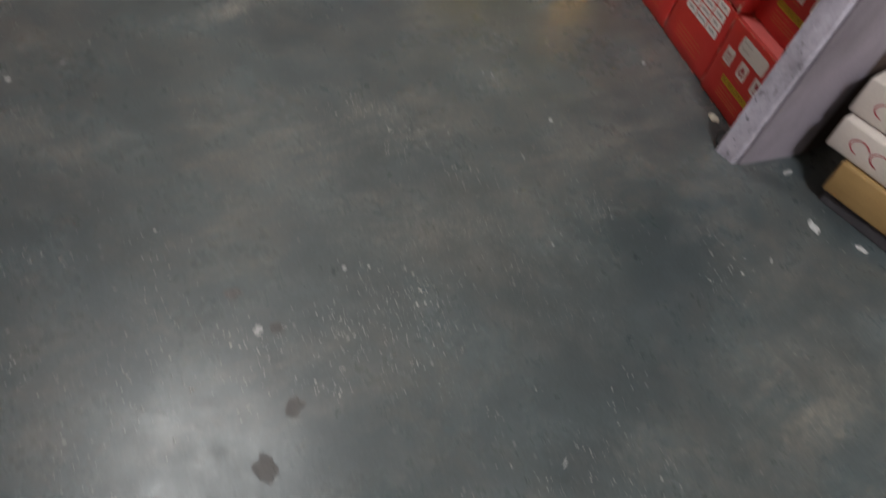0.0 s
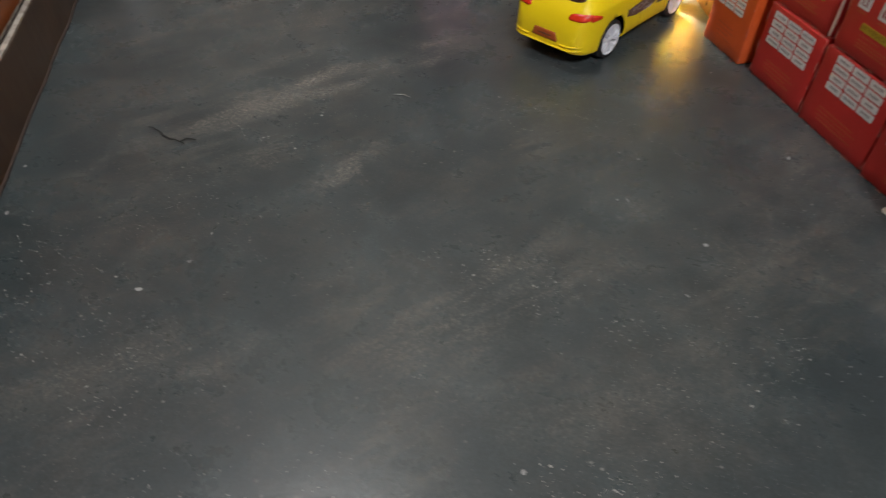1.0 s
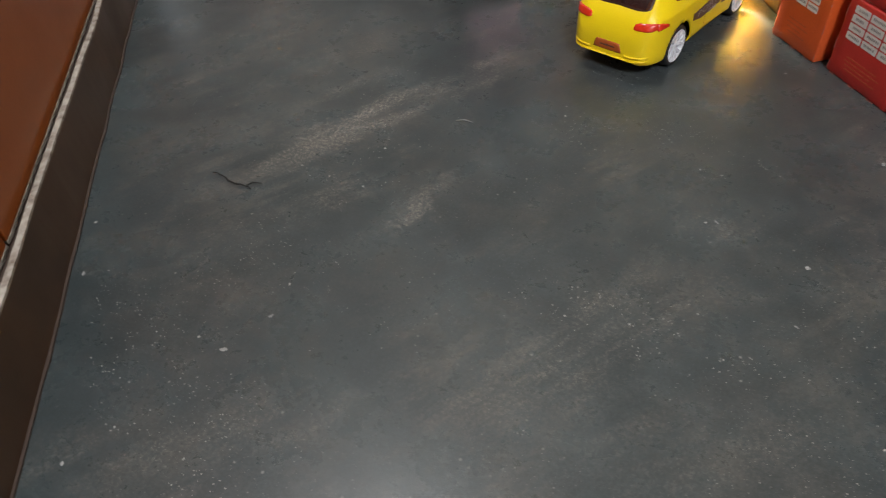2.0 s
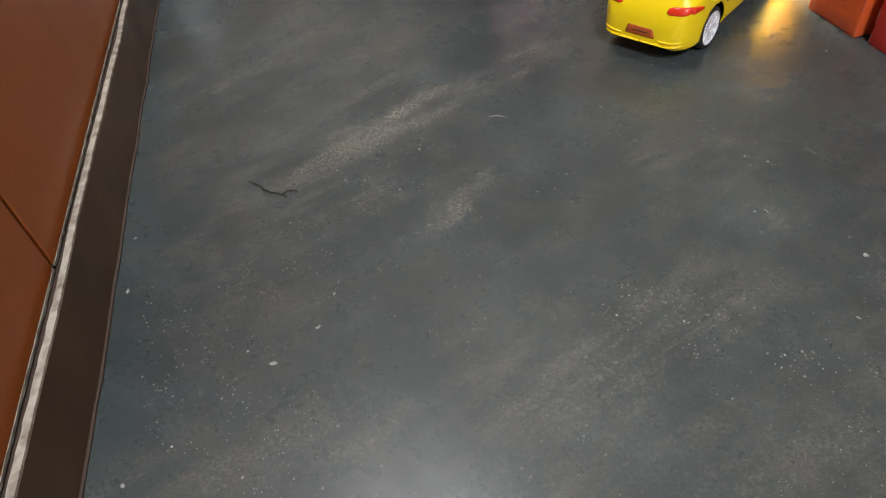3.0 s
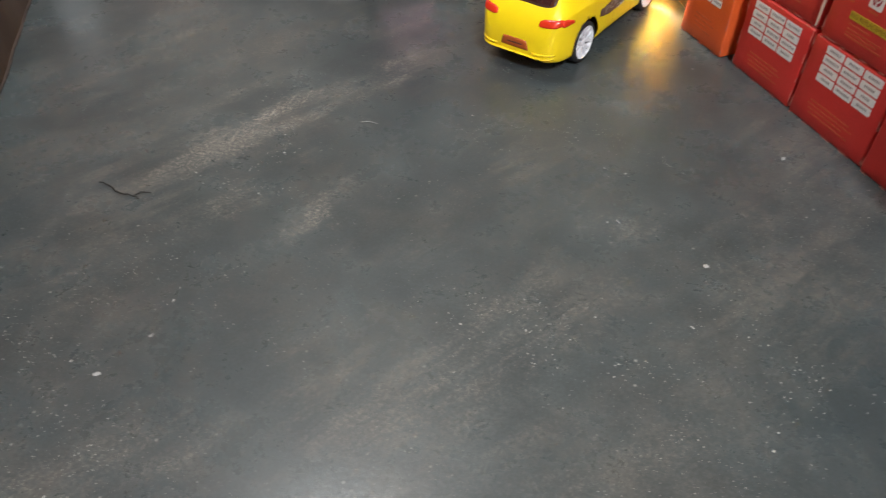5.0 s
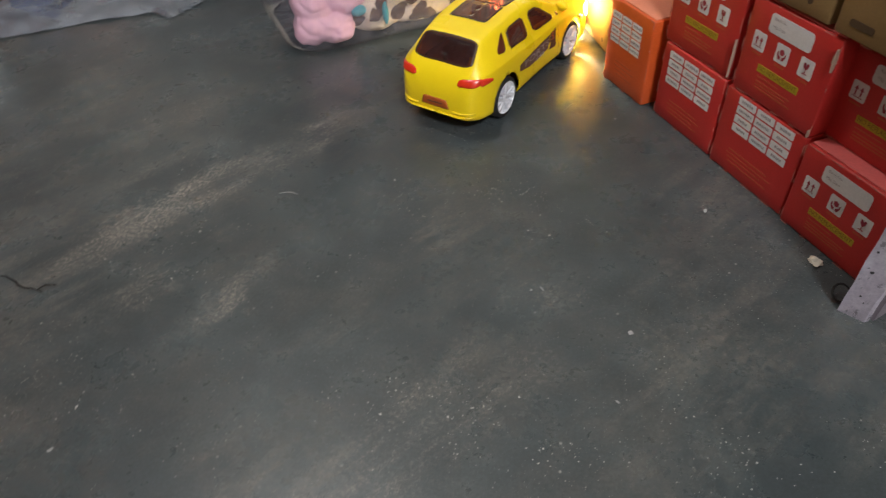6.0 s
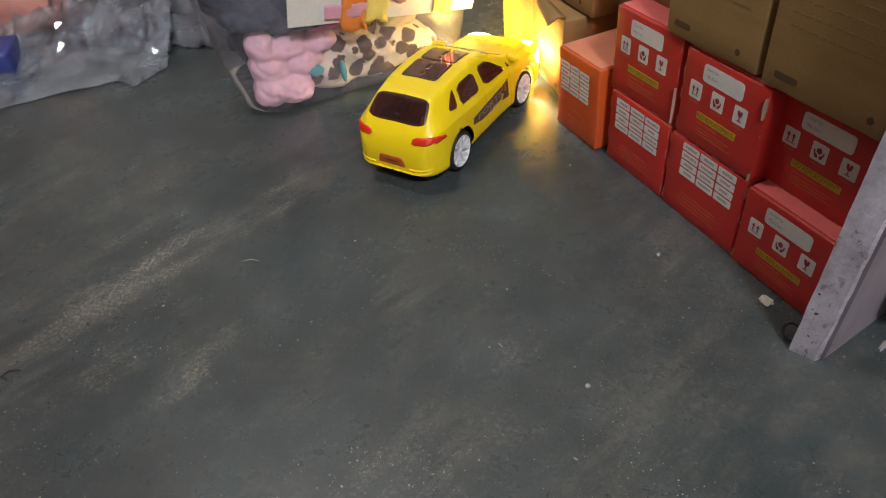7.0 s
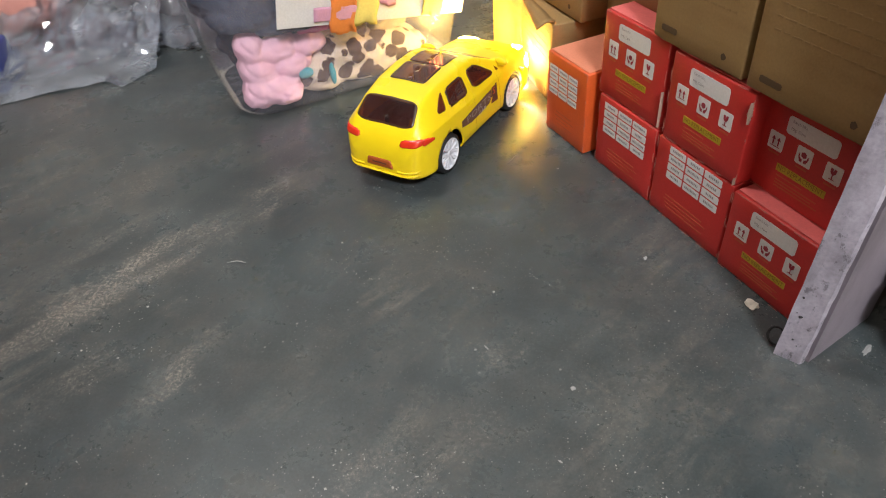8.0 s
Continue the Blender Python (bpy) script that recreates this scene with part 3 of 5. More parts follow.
p = on_row(0.665, -0.01)
kraft_carton(p.x, p.y, 1.60, ROW_TURN, 0.985, 1.2, 1.0, 23, "brown cardboard carton resting on red cartons")
p = on_row(1.72, -0.02)
kraft_carton(p.x, p.y, 1.60, ROW_TURN - 0.5, 1.10, 0.75, 1.05, 29, "brown cardboard carton resting on red cartons")
p = on_row(-0.30, 0.28)
kraft_carton(p.x, p.y, 1.60, ROW_TURN, 0.93, 1.0, 1.0, 31, "brown cardboard carton behind the red ones", False)
# cartons beyond the orange one
flap_box = kraft_carton(1.80, 10.90, 0.0, -71.5, 1.05, 1.3, 0.98, 37, "brown cardboard carton with a bent flap, on the floor")
bm = bmesh.new()
lines_ = [[(0.30 + 0.75 * k / 10, y, z) for k in range(11)] for y, z in ((0.02, 1.0), (-0.07, 1.02), (-0.17, 0.985))]
grid_ = [[bm.verts.new((x, y * (0.5 + 0.6 * k / 10) + 0.010 * noise.noise(Vector((x * 5, y * 7, 2))), z - 0.03 * (k / 10) ** 2 * (y < -0.1) + 0.008 * noise.noise(Vector((x * 6, y * 6, 5))))) for k, (x, y, z) in enumerate(row_)] for row_ in lines_]
for p_, q_ in zip(grid_, grid_[1:]):
    for k in range(10):
        bm.faces.new((p_[k], p_[k + 1], q_[k + 1], q_[k]))
flap = part("flap", bm, KRAFT, flap_box, "bent loose cardboard flap", smooth=True)
thick = flap.modifiers.new("thickness", "SOLIDIFY")
thick.thickness = 0.002
kraft_carton(1.42, 11.45, 0.0, -56.0, 0.68, 1.3, 1.45, 41, "tall brown cardboard carton on the floor", False)
kraft_carton(1.86, 10.98, 1.00, -63.0, 1.25, 1.2, 0.95, 43, "brown cardboard carton on top of another")
kraft_carton(2.70, 9.95, 0.0, -60.0, 0.9, 0.9, 1.58, 47, "tall brown cardboard carton behind the orange one", False)

# ---- painted shelf side with its cut edge, and what stands behind it ----
shelf = thing("shelving_unit", 3.63, 6.10, 0, 0, "lilac-white painted shelving unit with a chipped edge", "shelving unit")
bm = bmesh.new()
rows = 60
ring = [(0.0, 0.0), (0.045, -0.032), (0.155, -0.105), (0.19, -0.09), (0.215, -0.045), (0.06, 0.05)]
loops = []
for k in range(rows + 1):
    z = 6.0 * k / rows
    lean = 0.035 * z
    loops.append([bm.verts.new((x + lean + 0.012 * noise.noise(Vector((x * 9, y * 9, z * 5))), y - 0.3 * lean + 0.012 * noise.noise(Vector((x * 9 + 5, y * 9, z * 5))), z)) for x, y in ring])
for a, b in zip(loops, loops[1:]):
    for i in range(len(ring)):
        j = (i + 1) % len(ring)
        bm.faces.new((a[i], a[j], b[j], b[i]))
bm.faces.new(loops[0][::-1])
bm.faces.new(loops[-1])
part("edge_strip", bm, WHITE_PAINT, shelf, "chipped lilac-white edge strip")
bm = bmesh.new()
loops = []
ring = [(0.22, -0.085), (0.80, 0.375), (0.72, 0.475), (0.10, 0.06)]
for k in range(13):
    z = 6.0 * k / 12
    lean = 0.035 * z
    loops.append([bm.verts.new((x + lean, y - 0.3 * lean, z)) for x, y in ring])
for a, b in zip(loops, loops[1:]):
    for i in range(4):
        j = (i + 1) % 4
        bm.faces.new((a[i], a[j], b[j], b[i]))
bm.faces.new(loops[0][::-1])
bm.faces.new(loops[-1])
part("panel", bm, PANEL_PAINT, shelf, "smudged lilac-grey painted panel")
# added dark board: its colour stands in for the shade in the gap
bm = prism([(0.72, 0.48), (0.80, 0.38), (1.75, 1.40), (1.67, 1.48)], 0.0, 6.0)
part("gap_shade_board", bm, GAP_BROWN, shelf, "added dark board standing in for the gap's deep shade")
rnd = random.Random(4)
for k in range(14):
    z = rnd.uniform(0.05, 2.4)
    u = rnd.uniform(0.1, 0.95)
    bm = bmesh.new()
    bmesh.ops.create_icosphere(bm, subdivisions=2, radius=rnd.uniform(0.003, 0.007) * (1.6 if rnd.random() < 0.2 else 1))
    for v in bm.verts:
        v.co = Vector((v.co.x * 1.2, v.co.y * 0.35, v.co.z * 1.3)) * (1 + 0.6 * noise.noise(v.co * 90 + Vector((k, 0, 0))))
    bmesh.ops.rotate(bm, verts=bm.verts, cent=(0, 0, 0), matrix=Matrix.Rotation(radians(-34), 3, "Z"))
    part("paint_chip", shifted(bm, 0.155 * u + 0.035 * z, -0.105 * u - 0.0105 * z, z), CHIP_AND_SHADE, shelf)

# near-black block: the shade under the low shelf, painted as a solid
part("under_shelf_shade", prism([(0.93, -0.20), (1.99, -1.00), (2.97, 0.20), (1.67, 0.95)], 0.0, 0.125, 0.01), CHIP_AND_SHADE, shelf, "low dark block standing in for the shade under the shelf")
white_print = surface("white_printed_card", (0.52, 0.46, 0.42), 0.55, dirt=(0.42, 0.36, 0.32))
for x, y, z, turn, w, d, h, mat, label in (
    (4.50, 5.88, 0.13, -35, 1.5, 1.2, 0.30, KRAFT, "flat brown cardboard carton on the low shelf"),
    (4.36, 6.06, 0.44, -38, 1.5, 1.2, 0.28, white_print, "flat white printed carton on a brown one"),
    (4.38, 6.16, 0.73, -35, 1.5, 1.2, 0.32, white_print, "flat white printed carton on top of the pile"),
):
    box = thing("flat_carton", x, y, z, turn, label, "carton", "flat cartons")
    part("body", card_body(w, d, h, x * 7), mat, box, smooth=True)
    if mat is white_print:
        for k in range(3):
            bm = bmesh.new()
            steps = 14
            for j in range(steps):
                a0, a1 = radians(20 + 250 * j / steps), radians(20 + 250 * (j + 1) / steps)
                r0, r1 = 0.075, 0.09
                cx, cz = 0.25 + 0.19 * k, 0.14
                bm.faces.new([bm.verts.new((cx + r * math.cos(a), -0.003, cz + 0.7 * r * math.sin(a))) for r, a in ((r0, a0), (r1, a0), (r1, a1), (r0, a1))][::-1])
            part("print_swirl", bm, RED_INK, box)


# ---- plastic tub with soft toys and cloth ----
TUB = thing("storage_tub", -1.52, 9.57, 0.0, 32.3, "milky plastic storage tub full of plush and cloth", "storage tub")


def tub_ring(z, grow, inset=0.0, r=0.45, w=2.95, d=2.0):
    out = []
    g = grow * z - inset
    x0, x1, y0, y1 = -g, w + g, -g, d + g
    for cx, cy, a0 in ((x1 - r, y1 - r, 0), (x0 + r, y1 - r, 90), (x0 + r, y0 + r, 180), (x1 - r, y0 + r, 270)):
        for k in range(9):
            a = radians(a0 + 90 * k / 8)
            out.append((cx + r * math.cos(a), cy + r * math.sin(a), z))
    return out


def tub_shell(inset, z0, z1):
    bm = bmesh.new()
    prev = None
    levels = [(z0, 0.10 + inset), (z0 + 0.03, 0.04 + inset), (z0 + 0.09, 0.008 + inset), (z0 + 0.16, inset)] + [(z0 + 0.16 + (z1 - z0 - 0.16) * k / 6, inset) for k in range(1, 7)]
    for z, i in levels:
        loop = [bm.verts.new(c) for c in tub_ring(z, 0.15, i)]
        if prev:
            for a in range(len(loop)):
                b = (a + 1) % len(loop)
                bm.faces.new((prev[a], prev[b], loop[b], loop[a]))
        else:
            bm.faces.new(loop[::-1])
        prev = loop
    return bm


part("tub_wall", tub_shell(0.0, 0.0, 2.3), TUB_PLASTIC, TUB, "milky see-through plastic wall", smooth=True).visible_shadow = False
bm = bmesh.new()
outer, inner = [bm.verts.new(c) for c in tub_ring(2.3, 0.15, -0.10)], [bm.verts.new(c) for c in tub_ring(2.32, 0.15, 0.03)]
low = [bm.verts.new((v.co.x, v.co.y, 2.2)) for v in outer]
for a in range(len(outer)):
    b = (a + 1) % len(outer)
    bm.faces.new((outer[a], outer[b], inner[b], inner[a]))
    bm.faces.new((low[a], low[b], outer[b], outer[a]))
part("rim", bm, TUB_PLASTIC, TUB, smooth=True)
note = part("paper_note", block(0, 2.35, -0.012, 0, 0, 0.95), PAPER, TUB, "white paper note taped on the tub")
note.matrix_local = Matrix.Translation(Vector((0.60, -0.175, 1.12)) * DM) @ Euler((radians(8.5), radians(9), 0)).to_matrix().to_4x4()
for nm, x0, x1, z0, z1, m in (("pink_strip", 0.42, 0.95, 0.06, 0.22, PINK_TAPE), ("orange_strip", 0.62, 0.93, -0.12, 0.42, ORANGE_TAPE), ("yellow_strip", 0.93, 1.2, -0.02, 0.5, YELLOW_TAPE), ("rose_strip", 1.2, 1.42, 0.20, 0.6, PINK_TAPE), ("yellow_strip", 1.78, 2.05, 0.02, 0.6, YELLOW_TAPE)):
    bm = block(x0, x1, -0.045, -0.022, z0, z1)
    bmesh.ops.subdivide_edges(bm, edges=[e for e in bm.edges if e.calc_length() > 0.05], cuts=9, use_grid_fill=True)
    soft = 0.2 if nm == "pink_strip" else 1.0
    for v in bm.verts:
        v.co += soft * Vector((0.05, 0.022, 0.05)) * noise.noise(v.co * 6 + Vector((x0, 0, 0))) + soft * Vector((0.02, 0.012, 0.03)) * noise.noise(v.co * 17)
        v.co.y = min(v.co.y, -0.014)
    part(nm, bm, m, note, smooth=True)


def soft_heap(name, lumps, material, label, category, seed):
    """Plush or cloth: lumps melted into one body."""
    bm = bmesh.new()
    for x, y, z, rx, ry, rz in lumps:
        made = bmesh.ops.create_icosphere(bm, subdivisions=4, radius=1.0)["verts"]
        for v in made:
            c = Vector((v.co.x * rx, v.co.y * ry, v.co.z * rz))
            v.co = c * (1 + 0.32 * noise.noise(c * 3.0 + Vector((seed + x * 3, y, z))) - 0.9 * max(0, 0.13 - abs(noise.noise(c * 3.4 + Vector((seed, x, 7))))) - 0.5 * max(0, 0.10 - abs(noise.noise(c * 6.5 + Vector((seed * 2, x, 3))))) + 0.06 * noise.noise(c * 12 + Vector((seed, x, 0)))) + Vector((x, y, z))
    t = thing(name, TUB.location.x / DM, TUB.location.y / DM, 0, 32.3, label, category)
    ob = part("body", bm, material, t, smooth=True)
    melt = ob.modifiers.new("melt", "REMESH")
    melt.mode, melt.voxel_size, melt.use_smooth_shade = "VOXEL", 0.0014, True
    ease = ob.modifiers.new("ease", "SMOOTH")
    ease.factor, ease.iterations = 0.5, 5
    return ob


soft_heap("pink_plush_toy", [(0.32, 0.30, 0.80, 0.20, 0.20, 0.24), (0.62, 0.30, 0.72, 0.30, 0.20, 0.17), (0.40, 0.28, 0.50, 0.24, 0.18, 0.20), (0.78, 0.27, 0.52, 0.30, 0.18, 0.17), (1.02, 0.28, 0.68, 0.24, 0.18, 0.15), (0.48, 0.26, 0.27, 0.36, 0.22, 0.19), (0.30, 0.30, 0.52, 0.20, 0.22, 0.24), (0.26, 0.24, 0.26, 0.20, 0.20, 0.22), (0.60, 0.22, 0.20, 0.22, 0.20, 0.16)], PINK_PLUSH, "crumpled pink plush toy inside the tub", "plush toy", 1)
soft_heap("leopard_plush", [(1.05, 0.36, 0.28, 0.42, 0.26, 0.22), (1.50, 0.38, 0.42, 0.44, 0.28, 0.24), (1.95, 0.40, 0.36, 0.46, 0.28, 0.28), (1.55, 0.45, 0.68, 0.40, 0.28, 0.2), (2.35, 0.45, 0.30, 0.3, 0.28, 0.24), (1.15, 0.33, 0.19, 0.36, 0.20, 0.15), (1.75, 0.33, 0.19, 0.50, 0.20, 0.15), (2.3, 0.36, 0.19, 0.34, 0.22, 0.15)], LEOPARD, "leopard-print plush bundle inside the tub", "plush toy", 2)
soft_heap("cream_plush", [(2.1, 0.42, 0.80, 0.42, 0.26, 0.24), (2.4, 0.5, 0.95, 0.25, 0.3, 0.3)], CREAM_PLUSH, "cream plush toy inside the tub", "plush toy", 3)
soft_heap("navy_cloth", [(0.32, 0.36, 1.16, 0.36, 0.30, 0.17), (0.95, 0.34, 0.98, 0.50, 0.26, 0.14), (0.5, 0.55, 1.35, 0.62, 0.45, 0.42), (1.2, 0.5, 1.15, 0.6, 0.45, 0.32), (1.0, 1.0, 1.6, 0.9, 0.7, 0.5), (0.75, 1.1, 0.6, 0.65, 0.6, 0.55), (1.9, 1.1, 0.8, 0.75, 0.7, 0.75)], NAVY_CLOTH, "dark navy cloth bundle inside the tub", "cloth", 4)
soft_heap("magenta_ribbon", [(1.15, 0.22, 0.86, 0.28, 0.06, 0.05), (1.42, 0.22, 0.98, 0.2, 0.06, 0.07), (0.95, 0.24, 1.42, 0.14, 0.1, 0.2)], MAGENTA_CLOTH, "magenta ribbon inside the tub", "ribbon", 5)
soft_heap("teal_scrap", [(0.88, 0.11, 0.40, 0.10, 0.05, 0.07), (1.22, 0.11, 0.30, 0.04, 0.05, 0.16)], TEAL_CLOTH, "small teal cloth scrap inside the tub", "cloth", 6)


# ---- clear plastic bags ----
def film_sheet(outline, nx, ny, rise, crumple, seed, material, parent, jitter=0.8, name="film"):
    """A crumpled sheet between a front line and a back line (plan points): flat facets that meet in sharp folds."""
    front, back = outline
    rnd = random.Random(int(seed * 10))

    def along(line, u):
        k = min(int(u * (len(line) - 1)), len(line) - 2)
        f = u * (len(line) - 1) - k
        return Vector(line[k]).lerp(Vector(line[k + 1]), f)

    bm = bmesh.new()
    grid = []
    for i in range(nx + 1):
        col = []
        for j in range(ny + 1):
            inner = 0 < i < nx and 0 < j < ny
            u, v = (i + (rnd.uniform(-0.42, 0.42) if inner else 0)) / nx, (j + (rnd.uniform(-0.42, 0.42) if inner else 0)) / ny
            q = along(front, u).lerp(along(back, u), v)
            up = rise * v ** 0.75 + crumple * min(1.0, 0.12 + v * 1.6) * (abs(noise.noise(Vector((q.x * 1.1, q.y * 1.1, seed)))) * 1.3 + rnd.uniform(0, jitter))
            crease = max(0.0, 0.16 - abs(noise.noise(Vector((q.x * 2.1 + 0.6 * q.y, q.y * 0.9, seed * 3))))) * 6.0
            up += crumple * 0.45 * crease * min(1.0, 0.15 + v * 2)
            col.append(bm.verts.new((q.x, q.y, 0.014 + up)))
        grid.append(col)
    for i in range(nx):
        for j in range(ny):
            a, b, c, d = grid[i][j], grid[i + 1][j], grid[i + 1][j + 1], grid[i][j + 1]
            for f in (((a, b, c), (a, c, d)) if rnd.random() < 0.5 else ((a, b, d), (b, c, d))):
                bm.faces.new(f)
    for v in bm.verts:
        v.co += 0.012 * noise.noise_vector(v.co * 3.5 + Vector((seed, 0, 0)))
        v.co.z = max(v.co.z, 0.012)
    return part(name, bm, material, parent)


bag = thing("plastic_bag", 0, 0, 0, 0, "crumpled clear plastic bag lying on the floor", "plastic bag", "plastic bags")
film_sheet(([(-7.4, 9.35), (-6.4, 9.65), (-5.33, 10.17), (-4.77, 10.48), (-3.94, 10.85), (-3.62, 10.66), (-3.37, 11.25)], [(-7.4, 13.0), (-6.6, 12.9), (-5.8, 12.8), (-5.2, 12.7), (-4.5, 12.5), (-4.0, 12.4), (-3.5, 12.0)]), 34, 18, 0.26, 0.12, 3.1, FLAT_FILM, bag, 0.28)
film_sheet(([(-7.2, 10.6), (-5.9, 11.0), (-5.0, 11.3), (-4.2, 11.5), (-3.5, 11.7)], [(-7.0, 14.4), (-6.0, 14.3), (-5.0, 14.2), (-4.2, 14.0), (-3.4, 13.8)]), 46, 30, 1.35, 0.55, 8.7, BAG_FILM, bag, 0.26)
bag = thing("plastic_bag", 0, 0, 0, 0, "bulging clear plastic bag of packed goods behind", "plastic bag", "plastic bags")
film_sheet(([(-5.4, 12.0), (-4.6, 11.9), (-3.6, 11.9), (-2.9, 11.8)], [(-5.6, 14.8), (-4.6, 14.8), (-3.6, 14.6), (-2.8, 14.4)]), 38, 30, 1.9, 0.60, 15.3, BAG_FILM, bag, 0.24)
b = thing("wrapped_bundle", -6.4, 12.6, 0.0, 10, "rosy cloth bundle wrapped in clear plastic", "bundle")
bm = bmesh.new()
bmesh.ops.create_icosphere(bm, subdivisions=4, radius=1.0)
for v in bm.verts:
    c = Vector((v.co.x * 1.35, v.co.y * 0.9, v.co.z * 0.62))
    v.co = c * (1 + 0.14 * noise.noise(c * 2.5)) + Vector((0, 0, 0.6))
part("body", bm, ROSE_CLOTH, b, smooth=True)
b = thing("wrapped_bundle", -4.3, 13.6, 0.0, -15, "greyish rosy bundle wrapped in clear plastic", "bundle")
bm = bmesh.new()
bmesh.ops.create_icosphere(bm, subdivisions=4, radius=1.0)
for v in bm.verts:
    c = Vector((v.co.x * 1.2, v.co.y * 0.8, v.co.z * 0.9))
    v.co = c * (1 + 0.18 * noise.noise(c * 2.2 + Vector((4, 0, 0)))) + Vector((0, 0, 0.85))
part("body", bm, surface("greyish_rose_cloth", (0.30, 0.20, 0.20), 0.8, dirt=(0.2, 0.14, 0.15), blotch=15), b, smooth=True)
b = thing("blue_packet", -5.88, 11.20, 0.05, 18, "dark blue packet under the clear plastic", "packet")
part("body", roughened(block(-0.28, 0.28, -0.35, 0.35, 0, 0.4, 0.05, 2), 0.03, 3), BLUE_PACK, b, smooth=True)

# ---- white tumbler ----
t = thing("tumbler", -5.95, 9.76, 0, 0, "shiny white enamel tumbler standing on the floor", "tumbler")
bm = bmesh.new()
prof = [(0.0, 0.0), (0.22, 0.0), (0.265, 0.03), (0.275, 0.09), (0.28, 0.5), (0.31, 1.2), (0.325, 1.22), (0.31, 1.23), (0.28, 1.15), (0.25, 0.1), (0.0, 0.08)]
prev = None
for r, z in prof:
    loop = [bm.verts.new((max(r, 1e-4) * math.cos(2 * math.pi * k / 36), max(r, 1e-4) * math.sin(2 * math.pi * k / 36), z)) for k in range(36)]
    if prev:
        for k in range(36):
            bm.faces.new((prev[k], prev[(k + 1) % 36], loop[(k + 1) % 36], loop[k]))
    prev = loop
part("cup", bm, ENAMEL, t, smooth=True)


# ---- yellow toy car with its lamps on, nose towards the brown cartons ----
YELLOW = surface("yellow_moulded_plastic", (1.0, 0.75, 0.012), 0.28, dirt=(1.0, 0.71, 0.010), blotch=16, grain=1500, bump=0.0, coat=0.35, spread=0.05)
let_through(YELLOW, (1.0, 0.66, 0.008), 0.12)
SEAL = surface("dark_window_rim", (0.05, 0.02, 0.012), 0.3, bump=0.0)
TYRE = surface("black_tyre_rubber", (0.012, 0.012, 0.013), 0.6, bump=0.3)
BLACK_PLASTIC = surface("black_chassis_plastic", (0.015, 0.015, 0.016), 0.5, bump=0.1)
WHITE_RIM = surface("white_rim_plastic", (0.74, 0.75, 0.80), 0.3, dirt=(0.5, 0.5, 0.54), bump=0.03)
RED_LENS = surface("red_lens", (0.72, 0.035, 0.012), 0.18, bump=0.0, coat=0.5)
AMBER_PLATE = surface("orange_brown_plate", (0.46, 0.10, 0.02), 0.35, bump=0.0)
DARK_PRINT = surface("dark_brown_decal", (0.10, 0.035, 0.025), 0.35, bump=0.0)
SILVER_PRINT = surface("silver_decal", (0.38, 0.32, 0.31), 0.35, metal=0.0, bump=0.0)
SILVER_DARK = surface("brown_decal", (0.13, 0.06, 0.045), 0.35, bump=0.0)
RED_PRINT = surface("red_decal", (0.80, 0.13, 0.05), 0.35, bump=0.0)
WHITE_PRINT = surface("white_decal", (0.75, 0.72, 0.70), 0.4, bump=0.0)
CHROME = surface("chrome_film", (0.75, 0.74, 0.72), 0.12, metal=1.0, bump=0.0)
FOIL = surface("crinkled_foil", (0.30, 0.13, 0.10), 0.42, metal=0.4, blotch=60, amount=0.8, bump=0.0)
TINTED = clear_film("tinted_window", (0.46, 0.18, 0.15), 0.52, 0.06, (0.10, 0.035, 0.026))
REAR_TINT = clear_film("dark_tinted_rear_window", (0.36, 0.17, 0.16), 0.74, 0.06, (0.08, 0.04, 0.04))
HEADLAMP_GLOW = glow("headlamp_and_glare", (1.0, 0.70, 0.18), 90.0)

car = thing("toy_car", 0.94, 9.41, 0.0, 64.0, "yellow plastic toy car with white rims, headlamps lit", "toy car")

ST = [  # along, half width, lower edge, waist height, top height, half width of the top
    (1.35, 0.25, 0.19, 0.37, 0.40, 0.18), (1.335, 0.33, 0.15, 0.42, 0.46, 0.25), (1.28, 0.405, 0.11, 0.475, 0.525, 0.33), (1.16, 0.465, 0.09, 0.515, 0.59, 0.38),
    (1.00, 0.490, 0.10, 0.545, 0.63, 0.395), (0.80, 0.50, 0.12, 0.57, 0.655, 0.405), (0.57, 0.50, 0.14, 0.595, 0.672, 0.41), (0.30, 0.492, 0.15, 0.615, 0.81, 0.385),
    (0.08, 0.488, 0.15, 0.62, 0.915, 0.36), (-0.10, 0.488, 0.15, 0.625, 0.95, 0.355), (-0.40, 0.49, 0.15, 0.635, 0.957, 0.35), (-0.70, 0.497, 0.15, 0.65, 0.935, 0.34),
    (-0.935, 0.497, 0.15, 0.655, 0.882, 0.325), (-1.04, 0.487, 0.155, 0.65, 0.79, 0.345), (-1.14, 0.465, 0.165, 0.63, 0.69, 0.355), (-1.195, 0.44, 0.18, 0.595, 0.64, 0.34),
    (-1.24, 0.405, 0.19, 0.53, 0.575, 0.30), (-1.275, 0.355, 0.205, 0.44, 0.475, 0.25), (-1.29, 0.29, 0.23, 0.37, 0.395, 0.2)]


def station(x):
    for a, b in zip(ST, ST[1:]):
        if a[0] >= x >= b[0]:
            f = (a[0] - x) / (a[0] - b[0])
            return [p + (q - p) * f for p, q in zip(a[1:], b[1:])]
    return list((ST[0] if x > 0 else ST[-1])[1:])


